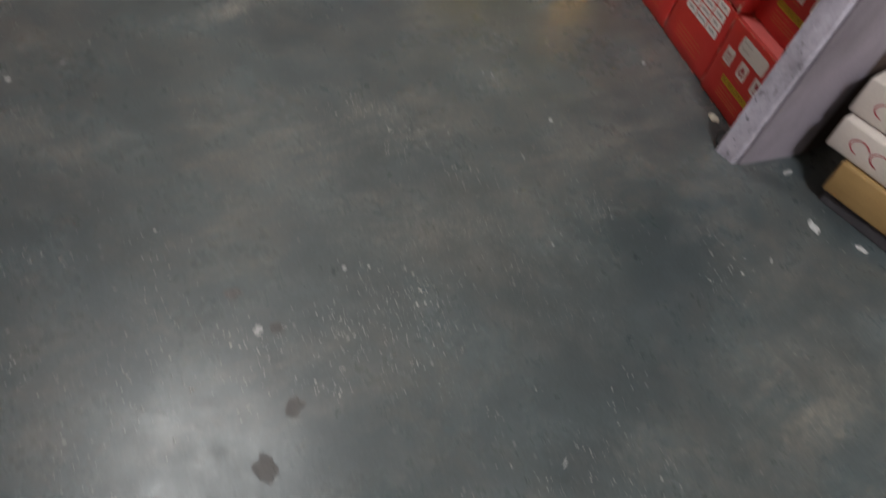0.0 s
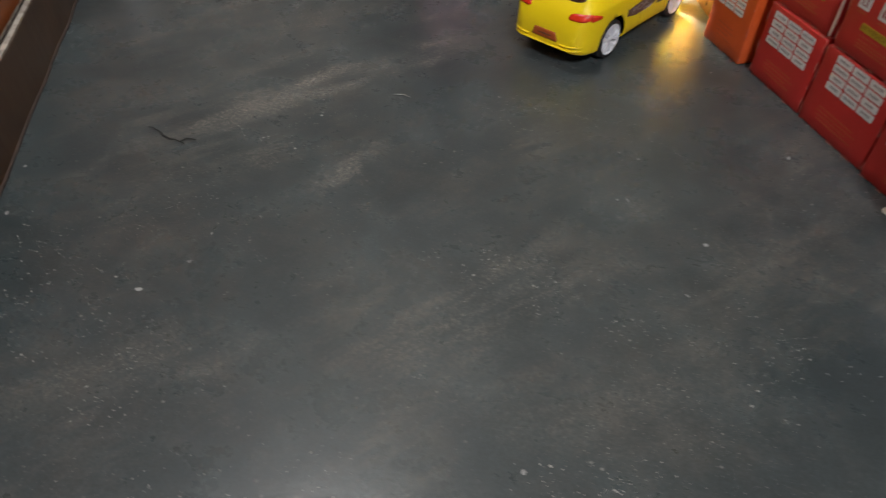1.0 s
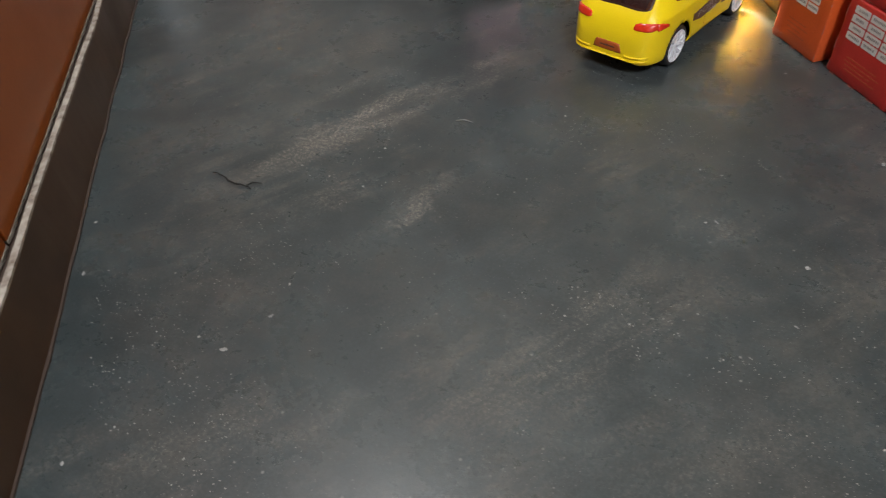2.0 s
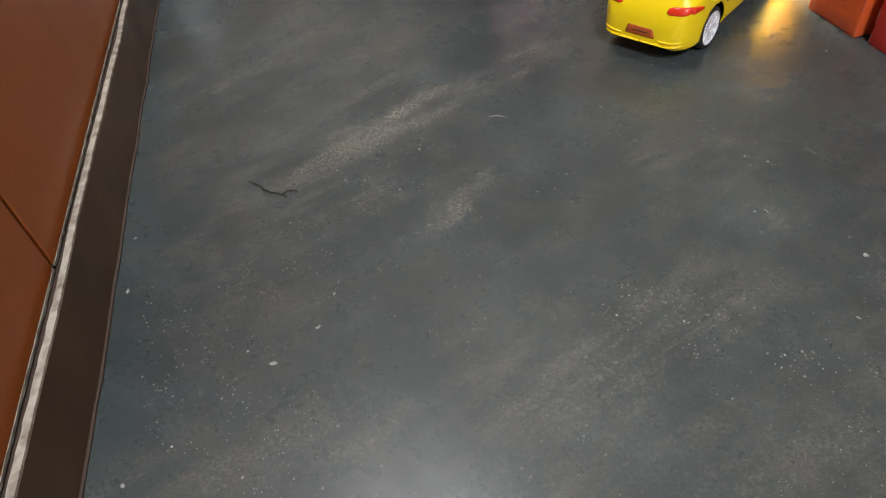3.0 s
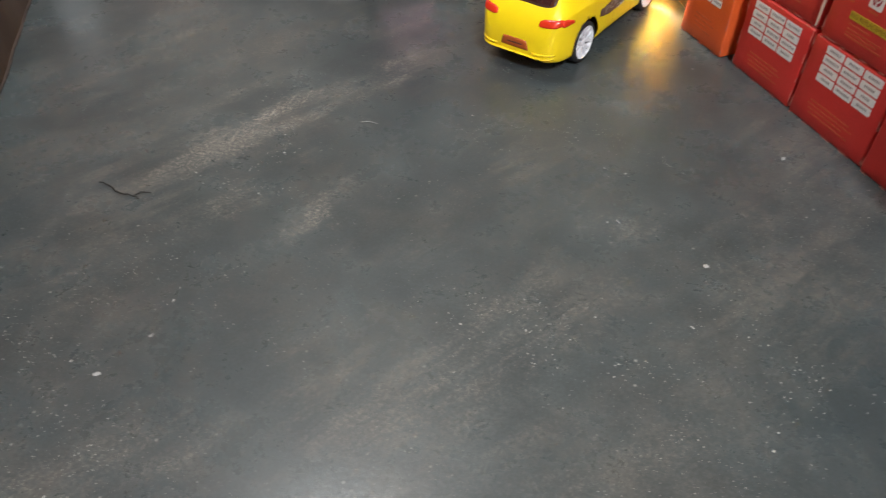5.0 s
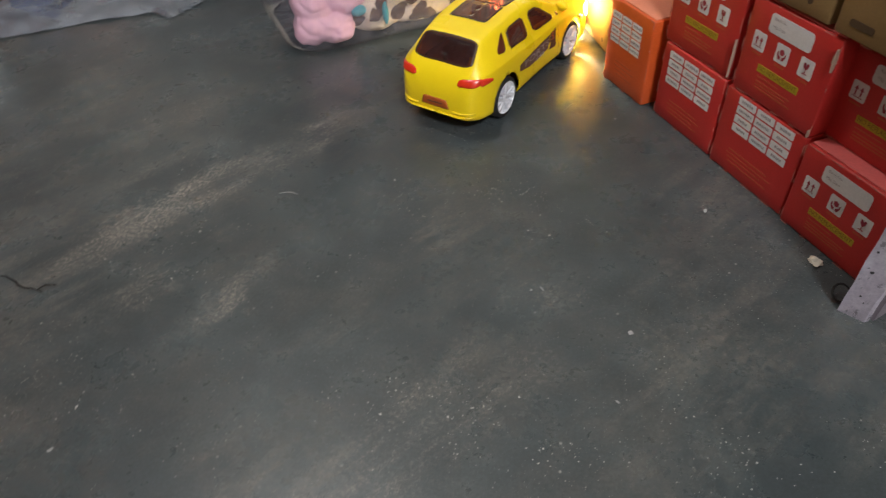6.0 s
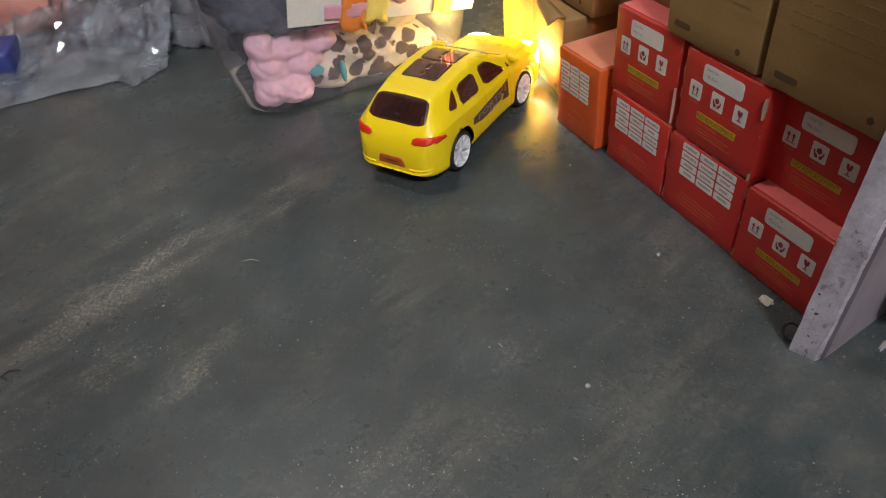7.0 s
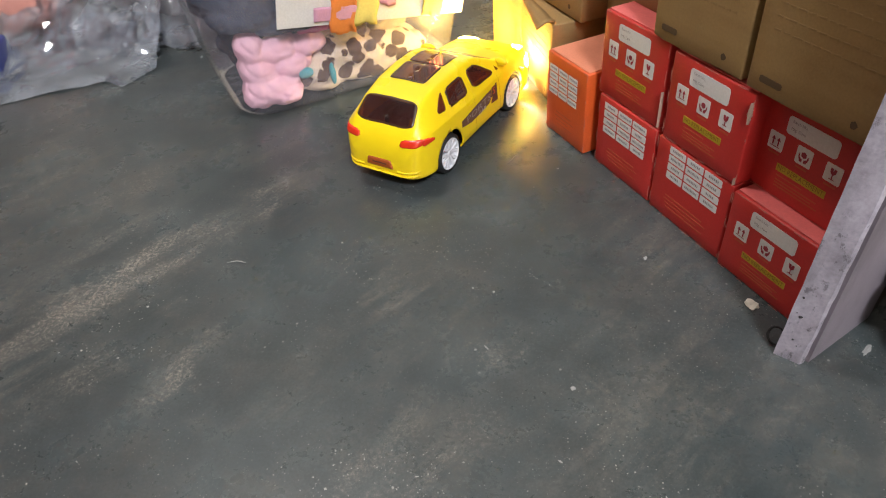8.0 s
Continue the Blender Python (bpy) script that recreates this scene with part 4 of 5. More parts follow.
def smooth_station(x, reach=0.045):
    reach = min(reach, max(0.004, (1.35 - x) * 0.6, 0.004) if x > 0 else max(0.004, (x + 1.29) * 0.6))
    picks = [station(x + reach * k) for k in (-1, -0.5, 0, 0.5, 1)]
    return [sum(w * p[i] for w, p in zip((1, 2, 3, 2, 1), picks)) / 9 for i in range(5)]


RINGS = {}


def ring_at(x, n=40):
    """The half outline across the car at x, from the lower edge over the waist to the middle of the top."""
    key = round(x, 4)
    if key in RINGS:
        return RINGS[key]
    w, zb, zw, zt, wt = smooth_station(x)
    tall = zt - zw
    pts = [(w * 0.88, zb - 0.01), (w * 0.965, zb + 0.02), (w, zb + 0.10), (w * 1.0, (zb + zw) / 2 + 0.03), (w * 0.985, zw - 0.06), (w * 0.945, zw - 0.005),
           (wt + (w * 0.93 - wt) * 0.45, zw + tall * 0.52), (wt, zw + tall * 0.87), (wt * 0.86, zw + tall * 0.965), (wt * 0.5, zt - 0.006), (0.0, zt)]
    out = []
    m = len(pts) - 1
    for k in range(n + 1):
        u = k / n * m
        i = min(int(u), m - 1)
        f = u - i
        p0, p1, p2, p3 = pts[max(i - 1, 0)], pts[i], pts[i + 1], pts[min(i + 2, m)]
        out.append(tuple(0.5 * ((2 * p1[c]) + (-p0[c] + p2[c]) * f + (2 * p0[c] - 5 * p1[c] + 4 * p2[c] - p3[c]) * f * f + (-p0[c] + 3 * p1[c] - 3 * p2[c] + p3[c]) * f ** 3) for c in (0, 1)))
    RINGS[key] = out
    return out


def side_y(x, z):
    r = ring_at(x)
    for a, b in zip(r[4:], r[5:]):
        if a[1] <= z <= b[1] and b[1] > a[1]:
            return a[0] + (b[0] - a[0]) * (z - a[1]) / (b[1] - a[1])
    return r[-1][0] if z > r[-1][1] else r[4][0]


def top_z(x, y):
    r = ring_at(x)
    y = abs(y)
    for a, b in zip(reversed(r), list(reversed(r))[1:]):
        if a[0] <= y <= b[0]:
            return a[1] + (b[1] - a[1]) * (y - a[0]) / max(1e-6, b[0] - a[0])
    return r[12][1]


WHEELS = (0.72, -0.72)
ARCH = 0.262


def inside_window(x, y, z):
    """Where the shell is open behind the panes (a little smaller than each pane)."""
    if z > 0.84 and -0.66 < x < 0.0 and abs(y) < 0.19:
        return True
    if 0.69 < z < 0.845 and abs(y) > 0.3 and (-0.12 < x < 0.24 and z < 0.86 - max(0, x + 0.02) * 0.75 or -0.585 < x < -0.28):
        return True
    return -1.125 < x < -0.95 and abs(y) < 0.285


bm = bmesh.new()
xs = [1.35 - 2.64 * k / 150 for k in range(151)]
loops = []
for x in xs:
    half = ring_at(x)
    full = [(y, z) for y, z in half] + [(-y, z) for y, z in half[-2::-1]]
    loop = []
    for y, z in full:
        v = bm.verts.new((x, y, z))
        for wx in WHEELS:
            d = math.hypot(x - wx, z - 0.215)
            if d < ARCH and z < 0.5:
                s = ARCH / max(d, 0.02)
                v.co.x, v.co.z = wx + (x - wx) * s, 0.215 + (z - 0.215) * s
        loop.append(v)
    loops.append((loop, full))
for (a, fa), (b, fb), x0, x1 in zip(loops, loops[1:], xs, xs[1:]):
    for i in range(len(a) - 1):
        cx, cy, cz = (x0 + x1) / 2, (fa[i][0] + fa[i + 1][0]) / 2, (fa[i][1] + fa[i + 1][1]) / 2
        if inside_window(cx, cy, cz):
            continue
        if all(math.hypot(x - wx, z - 0.215) < ARCH and z < 0.5 for wx in WHEELS[:1] for x, z in ((x0, fa[i][1]), (x1, fb[i + 1][1]))) or all(math.hypot(x - WHEELS[1], z - 0.215) < ARCH and z < 0.5 for x, z in ((x0, fa[i][1]), (x1, fb[i + 1][1]))):
            continue
        bm.faces.new((a[i], a[i + 1], b[i + 1], b[i]))
bm.faces.new(loops[0][0][::-1])
bm.faces.new(loops[-1][0])
bmesh.ops.recalc_face_normals(bm, faces=bm.faces)
body = part("body", bm, YELLOW, car, "glossy yellow moulded body shell", smooth=True)
solid = body.modifiers.new("thickness", "SOLIDIFY")
solid.thickness, solid.offset = 0.0016, -1


def pane(name, corner, material, where, nx=14, ny=10, lift=0.006, round_=0.16, parent=None, label="", seal=False):
    """A panel that lies on the shell: corner gives four plan corners; where maps them onto the shell."""
    bm = bmesh.new()
    grid = {}
    for lev, off in ((0, lift), (1, -0.004)):
        for i in range(nx + 1):
            for j in range(ny + 1):
                a, b = 2 * i / nx - 1, 2 * j / ny - 1
                a2, b2 = a * (1 - round_ * abs(b) ** 8), b * (1 - round_ * abs(a) ** 8)
                u, v = (a2 + 1) / 2, (b2 + 1) / 2
                p = [corner[0][c] * (1 - u) * (1 - v) + corner[1][c] * u * (1 - v) + corner[2][c] * u * v + corner[3][c] * (1 - u) * v for c in (0, 1)]
                edge = 0.35 if (i in (0, nx) or j in (0, ny)) else 1.0
                grid[lev, i, j] = bm.verts.new(where(p[0], p[1], off * edge if lev == 0 else off))
    for lev in (0, 1):
        for i in range(nx):
            for j in range(ny):
                q = (grid[lev, i, j], grid[lev, i + 1, j], grid[lev, i + 1, j + 1], grid[lev, i, j + 1])
                if lev == 0:
                    f = bm.faces.new(q)
                    f.material_index = 1 if seal and (i in (0, nx - 1) or j in (0, ny - 1)) else 0
    rim = [(i, 0) for i in range(nx)] + [(nx, j) for j in range(ny)] + [(i, ny) for i in range(nx, 0, -1)] + [(0, j) for j in range(ny, 0, -1)]
    for (i, j), (k, m) in zip(rim, rim[1:] + rim[:1]):
        bm.faces.new((grid[0, i, j], grid[0, k, m], grid[1, k, m], grid[1, i, j]))
    bmesh.ops.delete(bm, geom=[v for v in bm.verts if not v.link_faces], context="VERTS")
    bmesh.ops.recalc_face_normals(bm, faces=bm.faces)
    ob = part(name, bm, material, parent or car, label, smooth=True)
    if seal:
        ob.data.materials.append(SEAL)
    return ob


def on_side(s):
    return lambda x, z, off: (x, s * (side_y(x, z) + off), z)


def on_top(x, y, off):
    return (x, y, top_z(x, y) + off)


def on_front(y, z, off):
    """On the nose: the x at which the shell is as wide as y at height z."""
    x = 1.35
    while x > 1.0 and not (side_y(x, z) >= abs(y) and top_z(x, y) >= z):
        x -= 0.004
    return (x + off, y, z)


def on_tail(y, z, off):
    x = -1.29
    while x < -0.95 and not (side_y(x, z) >= abs(y) and top_z(x, y) >= z):
        x += 0.004
    return (x - off, y, z)


for s in (1, -1):
    pane("front_window", ((0.355, 0.635), (-0.125, 0.655), (-0.165, 0.868), (0.03, 0.862)), TINTED, on_side(s), 24, 16, seal=True)
    pane("rear_window", ((-0.235, 0.658), (-0.615, 0.688), (-0.565, 0.862), (-0.255, 0.87)), TINTED, on_side(s), 24, 16, seal=True)
    pane("quarter_window", ((-0.675, 0.690), (-0.835, 0.715), (-0.67, 0.852), (-0.64, 0.855)), TINTED, on_side(s), 8, 8, 0.005)
    pane("vent_window", ((0.435, 0.635), (0.375, 0.64), (0.375, 0.70), (0.395, 0.68)), TINTED, on_side(s), 6, 6, 0.004)
    # door seams: thin dark grooves
    for x0, x1 in ((0.40, 0.36), (-0.16, -0.17)):
        pane("door_seam", ((x0, 0.20), (x0 - 0.006, 0.20), (x1 - 0.006, 0.60), (x1, 0.60)), surface("seam_yellow", (0.62, 0.34, 0.005), 0.4, bump=0), on_side(s), 2, 14, 0.001, 0.0)
    # mirror
    m = bmesh.new()
    bmesh.ops.create_icosphere(m, subdivisions=3, radius=1.0)
    for v in m.verts:
        v.co = Vector((0.46 + v.co.x * 0.045 - 0.02 * v.co.y * s, s * 0.475 + v.co.y * 0.085, 0.72 + v.co.z * 0.045 * (1 - 0.3 * max(0, -v.co.y * s))))
    mirror = part("side_mirror", m, YELLOW, car, smooth=True)
    part("mirror_stalk", block(0.44, 0.48, min(s * 0.41, s * 0.51), max(s * 0.43, s * 0.51), 0.66, 0.71, 0.01), YELLOW, mirror)
    # lamps; the front pane is enlarged and the side pane glows as painted glare
    pane("headlamp", ((s * 0.18, 0.33), (s * 0.43, 0.27), (s * 0.455, 0.47), (s * 0.22, 0.48)), HEADLAMP_GLOW, on_front, 12, 8, 0.010, label="lit warm-white headlamp, enlarged by its glare")
    pane("headlamp_top", ((1.285, s * 0.22), (1.26, s * 0.36), (1.0, s * 0.42), (1.05, s * 0.30)), HEADLAMP_GLOW, on_top, 10, 8, 0.006, label="lit upper headlamp lens")
    pane("nose_glare_side", ((1.30, 0.30), (1.09, 0.36), (1.02, 0.51), (1.28, 0.48)), HEADLAMP_GLOW, on_side(s), 10, 6, 0.008, 0.2, label="glowing patch standing in for headlamp glare on the nose side")
    pane("tail_lamp", ((s * 0.235, 0.535), (s * 0.46, 0.545), (s * 0.475, 0.618), (s * 0.25, 0.606)), RED_LENS, on_tail, 20, 6, 0.014, 0.22, label="red tail-lamp lens")
    pane("tail_lamp_side", ((-0.985, 0.548), (-1.16, 0.535), (-1.15, 0.615), (-1.0, 0.575)), RED_LENS, on_side(s), 10, 6, 0.012, 0.15, label="red tail-lamp lens")
    pane("chrome_trim", ((0.985, 0.36), (0.86, 0.455), (0.86, 0.485), (1.01, 0.40)), CHROME, on_side(s), 8, 3, 0.006, 0.05, label="chrome arch trim")
    pane("bumper_lip", ((0.0, 0.215), (s * 0.415, 0.215), (s * 0.425, 0.238), (0.0, 0.232)), YELLOW, on_tail, 20, 3, 0.020, 0.0)
    pane("bumper_ridge", ((s * 0.20, 0.258), (s * 0.425, 0.262), (s * 0.43, 0.282), (s * 0.20, 0.272)), YELLOW, on_tail, 16, 3, 0.016, 0.0)
pane("windscreen", ((0.53, 0.36), (0.53, -0.36), (0.12, -0.325), (0.12, 0.325)), REAR_TINT, on_top, 20, 16, 0.004, seal=True, label="dark tinted windscreen")
for x0, x1 in ((0.02, -0.315), (-0.325, -0.685)):
    pane("sunroof_pane", ((x0, 0.215), (x0, -0.215), (x1, -0.212), (x1, 0.212)), TINTED, on_top, 24, 18, 0.003, 0.05, seal=True, label="reddish tinted sunroof pane")
pane("rear_screen", ((-0.935, 0.305), (-0.935, -0.305), (-1.145, -0.345), (-1.145, 0.345)), REAR_TINT, on_top, 26, 14, 0.004, 0.12, seal=True, label="dark tinted rear screen")
plate_ = pane("rear_plate", ((0.165, 0.275), (-0.165, 0.275), (-0.135, 0.375), (0.135, 0.375)), AMBER_PLATE, on_tail, 10, 5, 0.008, 0.04, label="orange-brown rear plate with a dark bar")
pane("plate_print", ((0.10, 0.312), (-0.10, 0.312), (-0.10, 0.338), (0.10, 0.338)), DARK_PRINT, on_tail, 8, 2, 0.013, 0.0, parent=plate_)
pane("bonnet_badge", ((1.265, 0.03), (1.265, -0.03), (1.23, -0.03), (1.23, 0.03)), DARK_PRINT, on_top, 4, 4, 0.006)
pane("grille", ((0.19, 0.22), (-0.19, 0.22), (-0.19, 0.31), (0.19, 0.31)), BLACK_PLASTIC, on_front, 8, 5, 0.006)

# chassis, dark inner arches, foil-lined cabin
# unseen baffle, added to keep the nose bulbs from lighting the cabin
part("light_baffle", block(0.54, 0.57, -0.44, 0.44, 0.17, 0.60), BLACK_PLASTIC, car)
part("chassis", block(-1.08, 1.16, -0.40, 0.40, 0.11, 0.17, 0.02), BLACK_PLASTIC, car)
for wx in WHEELS:
    part("wheel_well", block(wx - 0.27, wx + 0.27, -0.37, 0.37, 0.17, 0.50, 0.02), BLACK_PLASTIC, car)
bm = block(-1.05, 0.40, -0.36, 0.36, 0.50, 0.56)
bmesh.ops.subdivide_edges(bm, edges=bm.edges, cuts=14, use_grid_fill=True)
for v in bm.verts:
    v.co.z += 0.05 * noise.noise(v.co * 9) + 0.03 * abs(noise.noise(v.co * 23))
part("foil_lining", bm, FOIL, car, "crinkled reddish foil lining the cabin")
for sx in (0.0, -0.42):
    for sy in (-0.18, 0.18):
        seat = block(sx - 0.12, sx + 0.12, sy - 0.12, sy + 0.12, 0.56, 0.63, 0.03)
        block(sx - 0.14, sx - 0.08, sy - 0.12, sy + 0.12, 0.60, 0.80, 0.02, bm=seat)
        part("seat", seat, FOIL, car, smooth=False)


def wheel(wx, s):
    """Tyre, dished white rim with ten slim spokes in pairs."""
    y1 = s * 0.485

    def lathe(prof, n=48):
        bm = bmesh.new()
        prev = None
        for r, y in prof:
            loop = [bm.verts.new((wx + r * math.cos(2 * math.pi * k / n), s * y, 0.215 + r * math.sin(2 * math.pi * k / n))) for k in range(n)]
            if prev:
                for k in range(n):
                    bm.faces.new((prev[k], prev[(k + 1) % n], loop[(k + 1) % n], loop[k]))
            prev = loop
        bmesh.ops.recalc_face_normals(bm, faces=bm.faces)
        return bm

    hub = part("wheel", lathe([(0.001, 0.34), (0.16, 0.34), (0.163, 0.40), (0.001, 0.41)]), BLACK_PLASTIC, car)
    part("tyre", lathe([(0.155, 0.33), (0.20, 0.335), (0.212, 0.35), (0.215, 0.38), (0.215, 0.44), (0.210, 0.47), (0.195, 0.485), (0.170, 0.482), (0.163, 0.47), (0.160, 0.42)]), TYRE, hub, "black rubber tyre", smooth=True)
    part("rim", lathe([(0.150, 0.41), (0.152, 0.45), (0.158, 0.478), (0.168, 0.486), (0.172, 0.480), (0.165, 0.465)]), WHITE_RIM, hub, "white plastic rim", smooth=True)
    part("rim_hub", lathe([(0.036, 0.42), (0.036, 0.465), (0.026, 0.474), (0.001, 0.474)], 20), WHITE_RIM, hub, smooth=True)
    for k in range(6):
        for d in (-0.20, 0.20):
            a0, a1 = 2 * math.pi * k / 6 + 0.5 * d, 2 * math.pi * k / 6 + 1.3 * d
            bm = bmesh.new()
            quad = []
            for a, r, hw, y in ((a0, 0.03, 0.013, 0.466), (a0 * 0.45 + a1 * 0.55, 0.10, 0.017, 0.474), (a1, 0.157, 0.022, 0.478)):
                c, t = Vector((math.cos(a), 0, math.sin(a))), Vector((-math.sin(a), 0, math.cos(a)))
                quad.append([bm.verts.new(Vector((wx, 0, 0.215)) + c * r + t * hw * q + Vector((0, s * yy, 0))) for q, yy in ((-1, y - 0.03), (-0.8, y), (0.8, y), (1, y - 0.03))])
            for p, q in zip(quad, quad[1:]):
                for i in range(3):
                    bm.faces.new((p[i], p[i + 1], q[i + 1], q[i]))
            bmesh.ops.recalc_face_normals(bm, faces=bm.faces)
            part("spoke", bm, WHITE_RIM, hub)


for wx in WHEELS:
    for s in (1, -1):
        wheel(wx, s)


# side decal: an L-shaped dark corner, a red first letter, silver letters, a small white word below
def decal(s):
    def lay(bm, off):
        for v in bm.verts:
            v.co = Vector((v.co.x, s * (side_y(v.co.x, v.co.z) + off), v.co.z))
        bmesh.ops.recalc_face_normals(bm, faces=bm.faces)
        return bm

    def strip(points, off, name, mat, parent):
        bm = bmesh.new()
        bm.faces.new([bm.verts.new((x, 0, z)) for x, z in points])
        bmesh.ops.triangulate(bm, faces=bm.faces)
        return part(name, lay(bm, off), mat, parent)

    base = strip([(0.305, 0.55), (0.275, 0.545), (0.268, 0.415), (0.16, 0.352), (0.295, 0.335), (0.315, 0.345)], 0.006, "side_decal", DARK_PRINT, car)
    strip([(0.262, 0.53), (0.19, 0.525), (0.17, 0.42), (0.262, 0.42)], 0.004, "decal_backing", DARK_PRINT, base)
    strip([(0.18, 0.515), (-0.02, 0.50), (-0.20, 0.485), (-0.47, 0.462), (-0.475, 0.392), (-0.27, 0.382), (-0.27, 0.35), (-0.05, 0.355), (0.14, 0.375), (0.17, 0.42)], 0.003, "decal_backing", SILVER_DARK, base)
    for text, height, x0, z0, mat, stretch in (("S", 0.075, 0.257, 0.442, RED_PRINT, 1.15), ("PORTS", 0.066, 0.155, 0.425, SILVER_PRINT, 1.92), ("CAR", 0.042, 0.05, 0.366, WHITE_PRINT, 1.5)):
        bm, wide = lettering(text, height)
        bmesh.ops.triangulate(bm, faces=bm.faces)
        for v in bm.verts:
            u = v.co.x * stretch
            xx = x0 - u if s > 0 else (x0 - wide * stretch + u)
            v.co = Vector((xx, 0, z0 + v.co.z + 0.055 * (xx - 0.2)))
        part("decal_lettering", lay(bm, 0.010), mat, base)


for s in (1, -1):
    decal(s)


# the toy's own lamps
def spot_lamp(name, local, aim, watts, colour, cone):
    data = bpy.data.lights.new(name, "SPOT")
    data.energy, data.color, data.spot_size, data.spot_blend, data.shadow_soft_size = watts, colour, radians(cone), 1.0, 0.004
    ob = new(name, data)
    ob.matrix_world = car.matrix_world @ look(Vector(local) * DM, Vector(aim) * DM)
    return ob


for s in (1, -1):
    spot_lamp("headlamp_beam", (1.375, s * 0.33, 0.43), (2.4, s * 0.40, 0.38), 2.5, (1.0, 0.56, 0.03), 100)
    bulb = bpy.data.lights.new("nose_bulb", "POINT")
    bulb.energy, bulb.color, bulb.shadow_soft_size = 1.7, (1.0, 0.90, 0.62), 0.004
    ob = new("nose_bulb", bulb)
    ob.matrix_world = car.matrix_world @ pose(0.108, s * 0.026, 0.040)
led = bpy.data.lights.new("cabin_led", "POINT")
led.energy, led.color, led.shadow_soft_size = 0.02, (1.0, 0.34, 0.12), 0.006
ob = new("cabin_led", led)
ob.matrix_world = car.matrix_world @ pose(0.016, 0, 0.064)


# ---- small litter on the floor ----
def tube(points, radius, sides=6):
    bm = bmesh.new()
    prev = None
    for k, p in enumerate(points):
        d = (Vector(points[min(k + 1, len(points) - 1)]) - Vector(points[max(k - 1, 0)])).normalized()
        side = d.cross(Vector((0, 0, 1))).normalized()
        up = side.cross(d)
        r = radius * (1 - 0.5 * abs(2 * k / (len(points) - 1) - 1))
        loop = [bm.verts.new(Vector(p) + r * (math.cos(2 * math.pi * i / sides) * side + math.sin(2 * math.pi * i / sides) * up)) for i in range(sides)]
        if prev:
            for i in range(sides):
                bm.faces.new((prev[i], prev[(i + 1) % sides], loop[(i + 1) % sides], loop[i]))
        else:
            bm.faces.new(loop)
        prev = loop
    bm.faces.new(prev[::-1])
    return bm


def scrap(name, x, y, sx, sy, sz, material, label, category, seed, group=""):
    t = thing(name, x, y, 0, seed * 37, label, category, group)
    bm = bmesh.new()
    bmesh.ops.create_icosphere(bm, subdivisions=3, radius=0.5)
    for v in bm.verts:
        c = v.co * (1 + 0.7 * noise.noise(v.co * 3 + Vector((seed, 0, 0))))
        v.co = Vector((c.x * sx, c.y * sy, max(0.0, c.z + 0.3) * sz))
    part("body", bm, material, t)


t = thing("twig", -2.66, 5.75, 0, 0, "thin black twig lying on the floor", "twig")
a, b = Vector((-2.892, 5.831, 0.02)) - Vector((-2.66, 5.75, 0)), Vector((-2.42, 5.675, 0.02)) - Vector((-2.66, 5.75, 0))
line = [a.lerp(b, k / 12) + Vector((0.01 * math.sin(k * 1.9), 0.016 * math.sin(k * 0.75) - 0.01, 0.006 * math.sin(k * 2.3))) for k in range(13)]
part("stem", tube(line, 0.009), BLACK_BIT, t)
part("fork", tube([line[10], line[10] + Vector((0.05, 0.05, 0.01)), line[10] + Vector((0.13, 0.07, 0.0))], 0.008), BLACK_BIT, t)

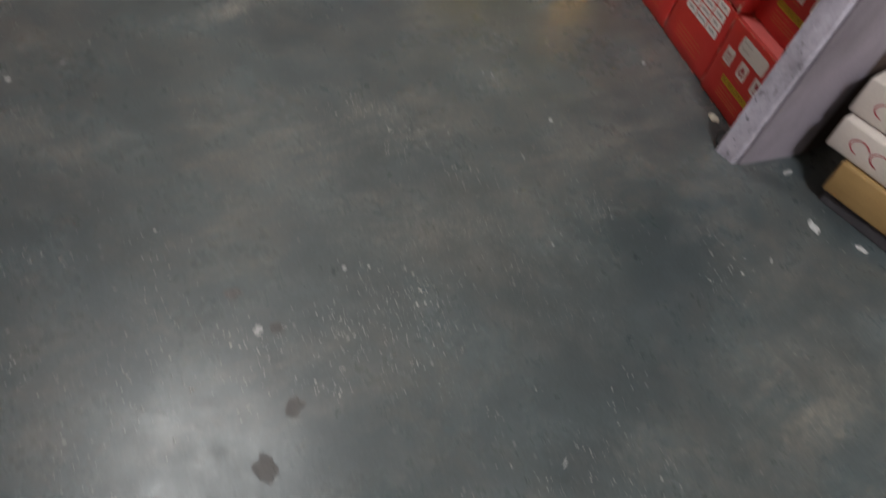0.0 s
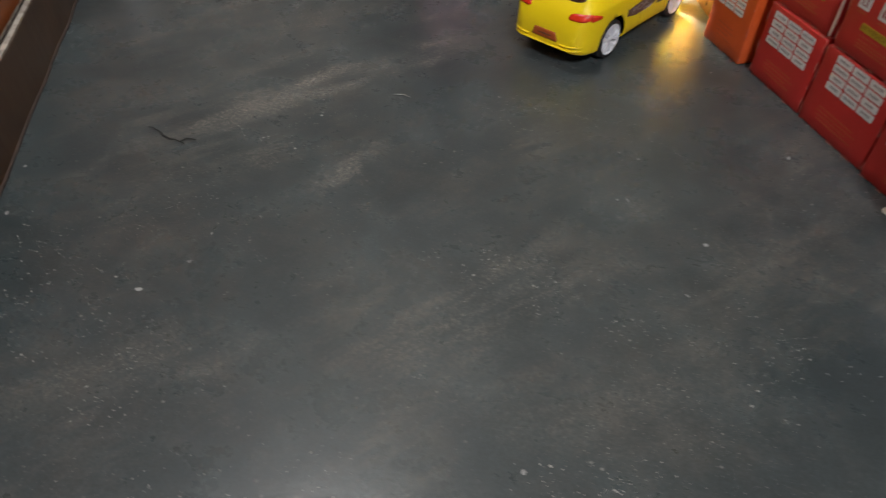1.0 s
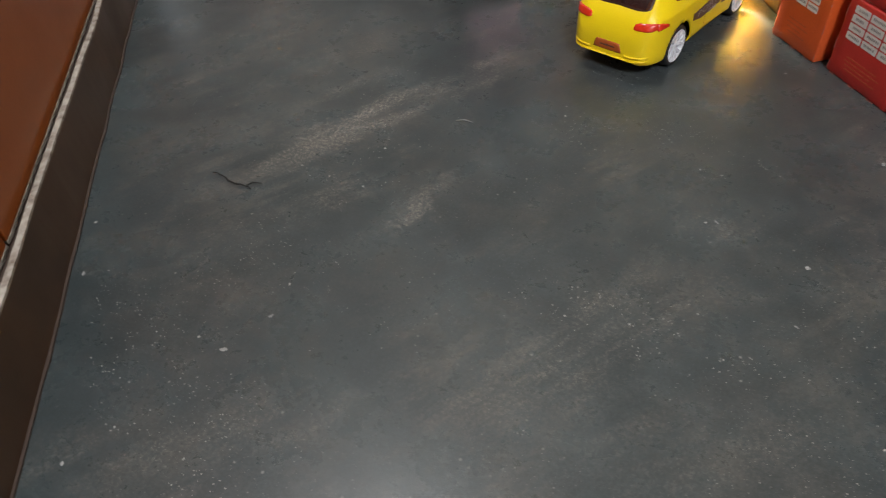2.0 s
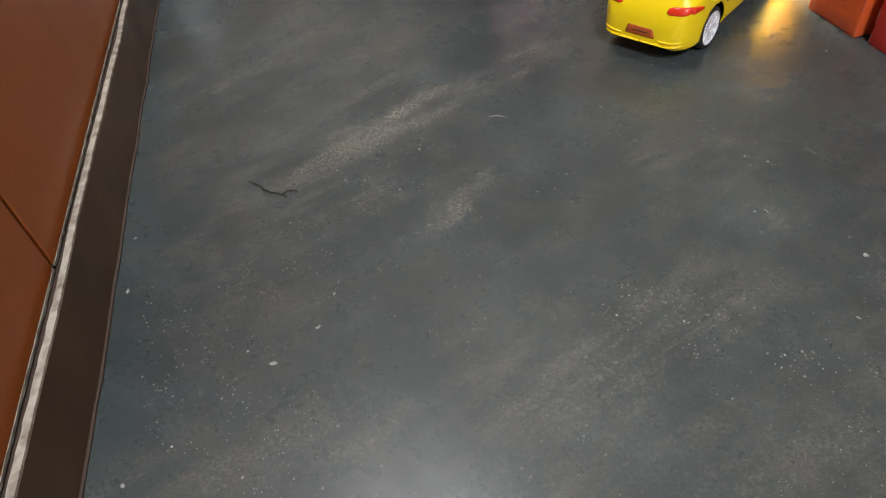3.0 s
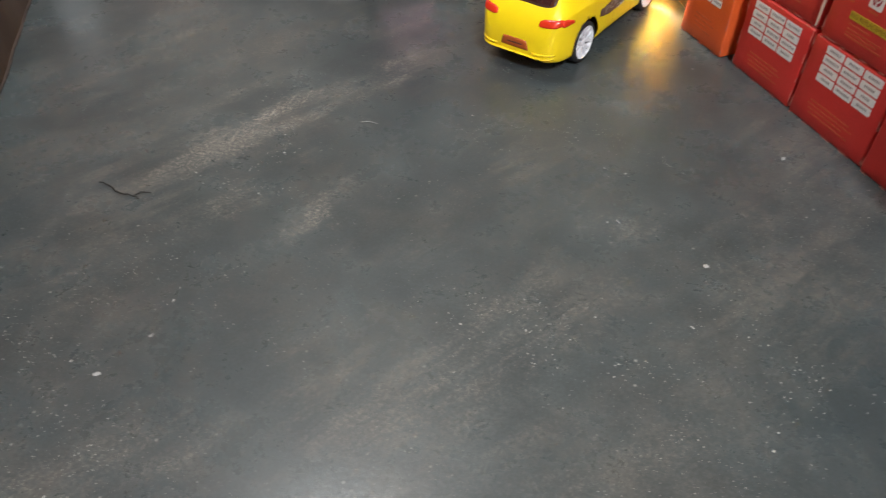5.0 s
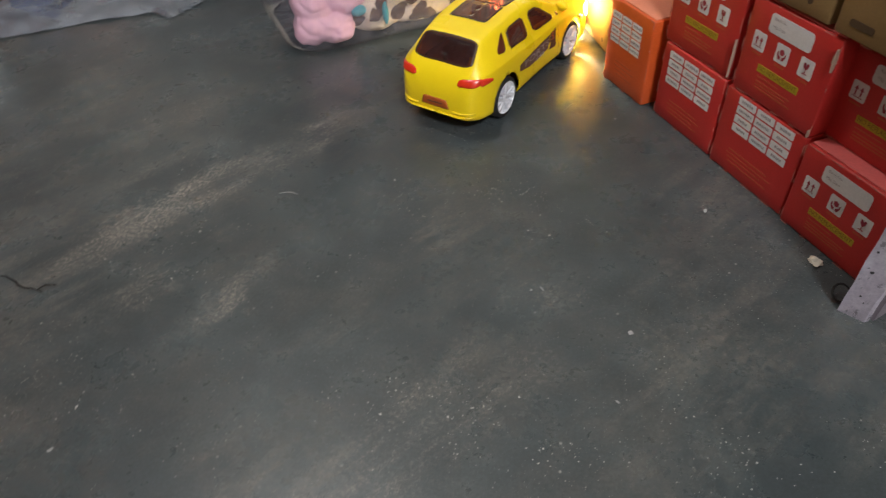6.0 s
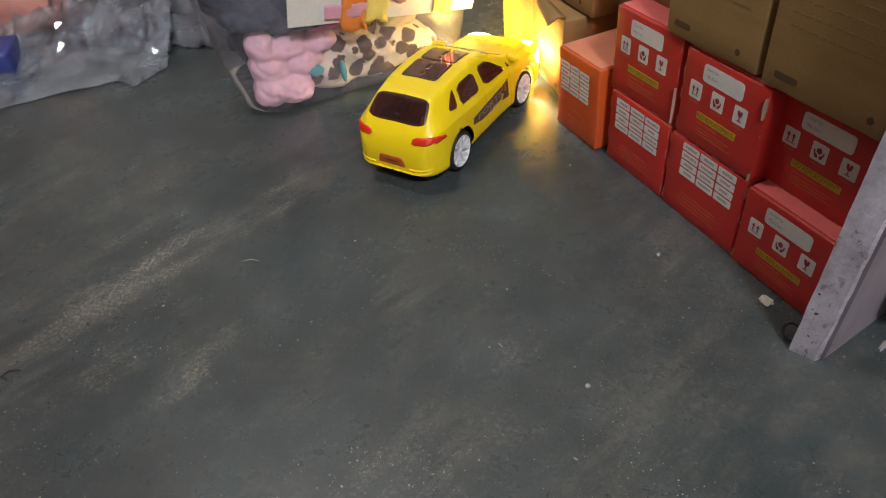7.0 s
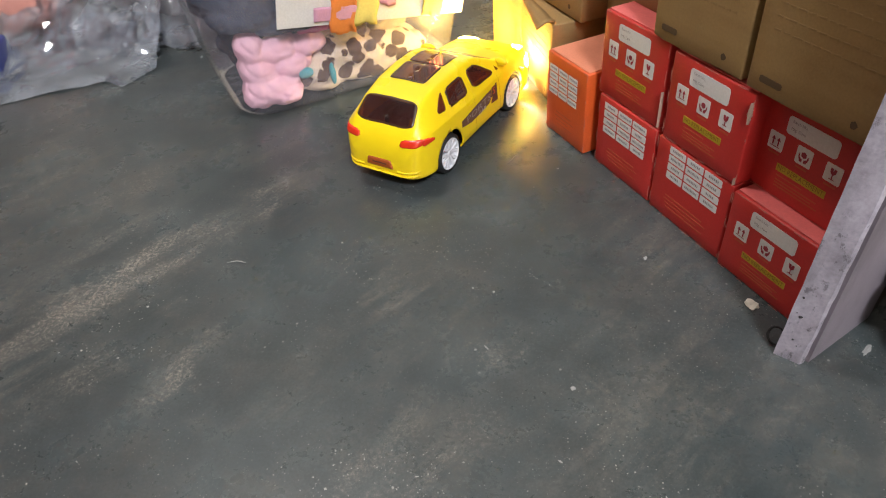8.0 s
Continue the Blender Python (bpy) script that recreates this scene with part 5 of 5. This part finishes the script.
for x0, y0, x1, y1, nm in ((1.64, 8.68, 1.76, 8.84, "thread"), (-0.92, 7.09, -0.74, 7.10, "thread")):
    t = thing(nm, x0, y0, 0, 0, "short pale thread on the floor", "thread", "threads")
    pts = [Vector(((x1 - x0) * k / 6, (y1 - y0) * k / 6, 0.008)) + Vector((0.012 * math.sin(k), 0.02 * math.sin(k * 0.6), 0)) for k in range(7)]
    part("fibre", tube(pts, 0.006, 5), PALE_BIT, t)
for k, (x, y, sx, sy, sz) in enumerate(((0.897, 9.157, 0.085, 0.06, 0.05), (2.854, 7.16, 0.04, 0.03, 0.02), (2.148, 5.736, 0.04, 0.035, 0.01), (2.03, 5.133, 0.03, 0.012, 0.01), (1.424, 6.086, 0.02, 0.02, 0.012), (1.17, 3.434, 0.03, 0.03, 0.01), (2.838, 2.664, 0.05, 0.012, 0.01), (4.496, 5.509, 0.13, 0.07, 0.008), (4.894, 5.431, 0.10, 0.06, 0.008), (0.890, 2.775, 0.04, 0.07, 0.008), (4.305, 6.15, 0.12, 0.035, 0.004), (-3.57, 4.99, 0.03, 0.025, 0.006), (-3.27, 4.43, 0.04, 0.025, 0.006), (-2.32, 2.98, 0.03, 0.025, 0.008), (-1.77, 4.02, 0.05, 0.03, 0.004), (-1.58, 4.38, 0.035, 0.02, 0.004), (4.115, 4.923, 0.06, 0.012, 0.008), (1.51, 6.11, 0.05, 0.012, 0.006))):
    scrap("scrap", x, y, sx, sy, sz, PALE_BIT, "tiny pale scrap lying on the floor", "scrap", k + 1, "scraps on the floor")
scrap("plaster_crumb", 3.60, 6.60, 0.13, 0.09, 0.035, PLASTER, "crumbled white plaster lump by the red carton", "plaster", 3)
for k, (x, y, s) in enumerate(((0.633, 2.953, 0.10), (1.301, 2.405, 0.12), (1.315, 2.027, 0.13), (0.98, 2.834, 0.08))):
    scrap("dried_drop", x, y, s, s * 0.8, 0.006, STAIN, "dried brown drop on the floor", "stain", k + 21, "dried drops")
t = thing("wire_loop", 3.67, 6.22, 0, 0, "small dark wire loop beside the shelf foot", "wire")
part("wire", tube([Vector((0.06 * math.cos(a * 0.42), 0.05 * math.sin(a * 0.42), 0.06 + 0.045 * math.sin(a * 0.42))) for a in range(15)], 0.011), BLACK_BIT, t)
rnd = random.Random(12)
bm = bmesh.new()
for k in range(46000):
    x, y = rnd.uniform(-5, 4), rnd.uniform(1.5, 10.5)
    if noise.noise(Vector((x * 0.9, y * 0.9, 3))) + 0.5 * noise.noise(Vector((x * 3.1, y * 3.1, 8))) < rnd.uniform(0.0, 0.95) + (0.0 if y < 5.2 else 0.28) or x < -4.35 - (y - 6.5) * 0.55 + 0.1:
        continue
    r = rnd.uniform(0.0028, 0.0068) * (1.8 if rnd.random() < 0.05 else 1)
    a = rnd.uniform(0, 6.28)
    base = [bm.verts.new((x + r * q * math.cos(a + i * 1.57), y + r * math.sin(a + i * 1.57), 0.0)) for i, q in enumerate((1, 0.7, 1.3, 0.8))]
    top = bm.verts.new((x, y, r * 0.8))
    for i in range(4):
        bm.faces.new((base[i], base[(i + 1) % 4], top))
tagged(part("grit", bm, surface("pale_grit", (0.36, 0.35, 0.33), 0.9, bump=0)), "pale grit strewn over the cement floor", "grit", kind="stuff")
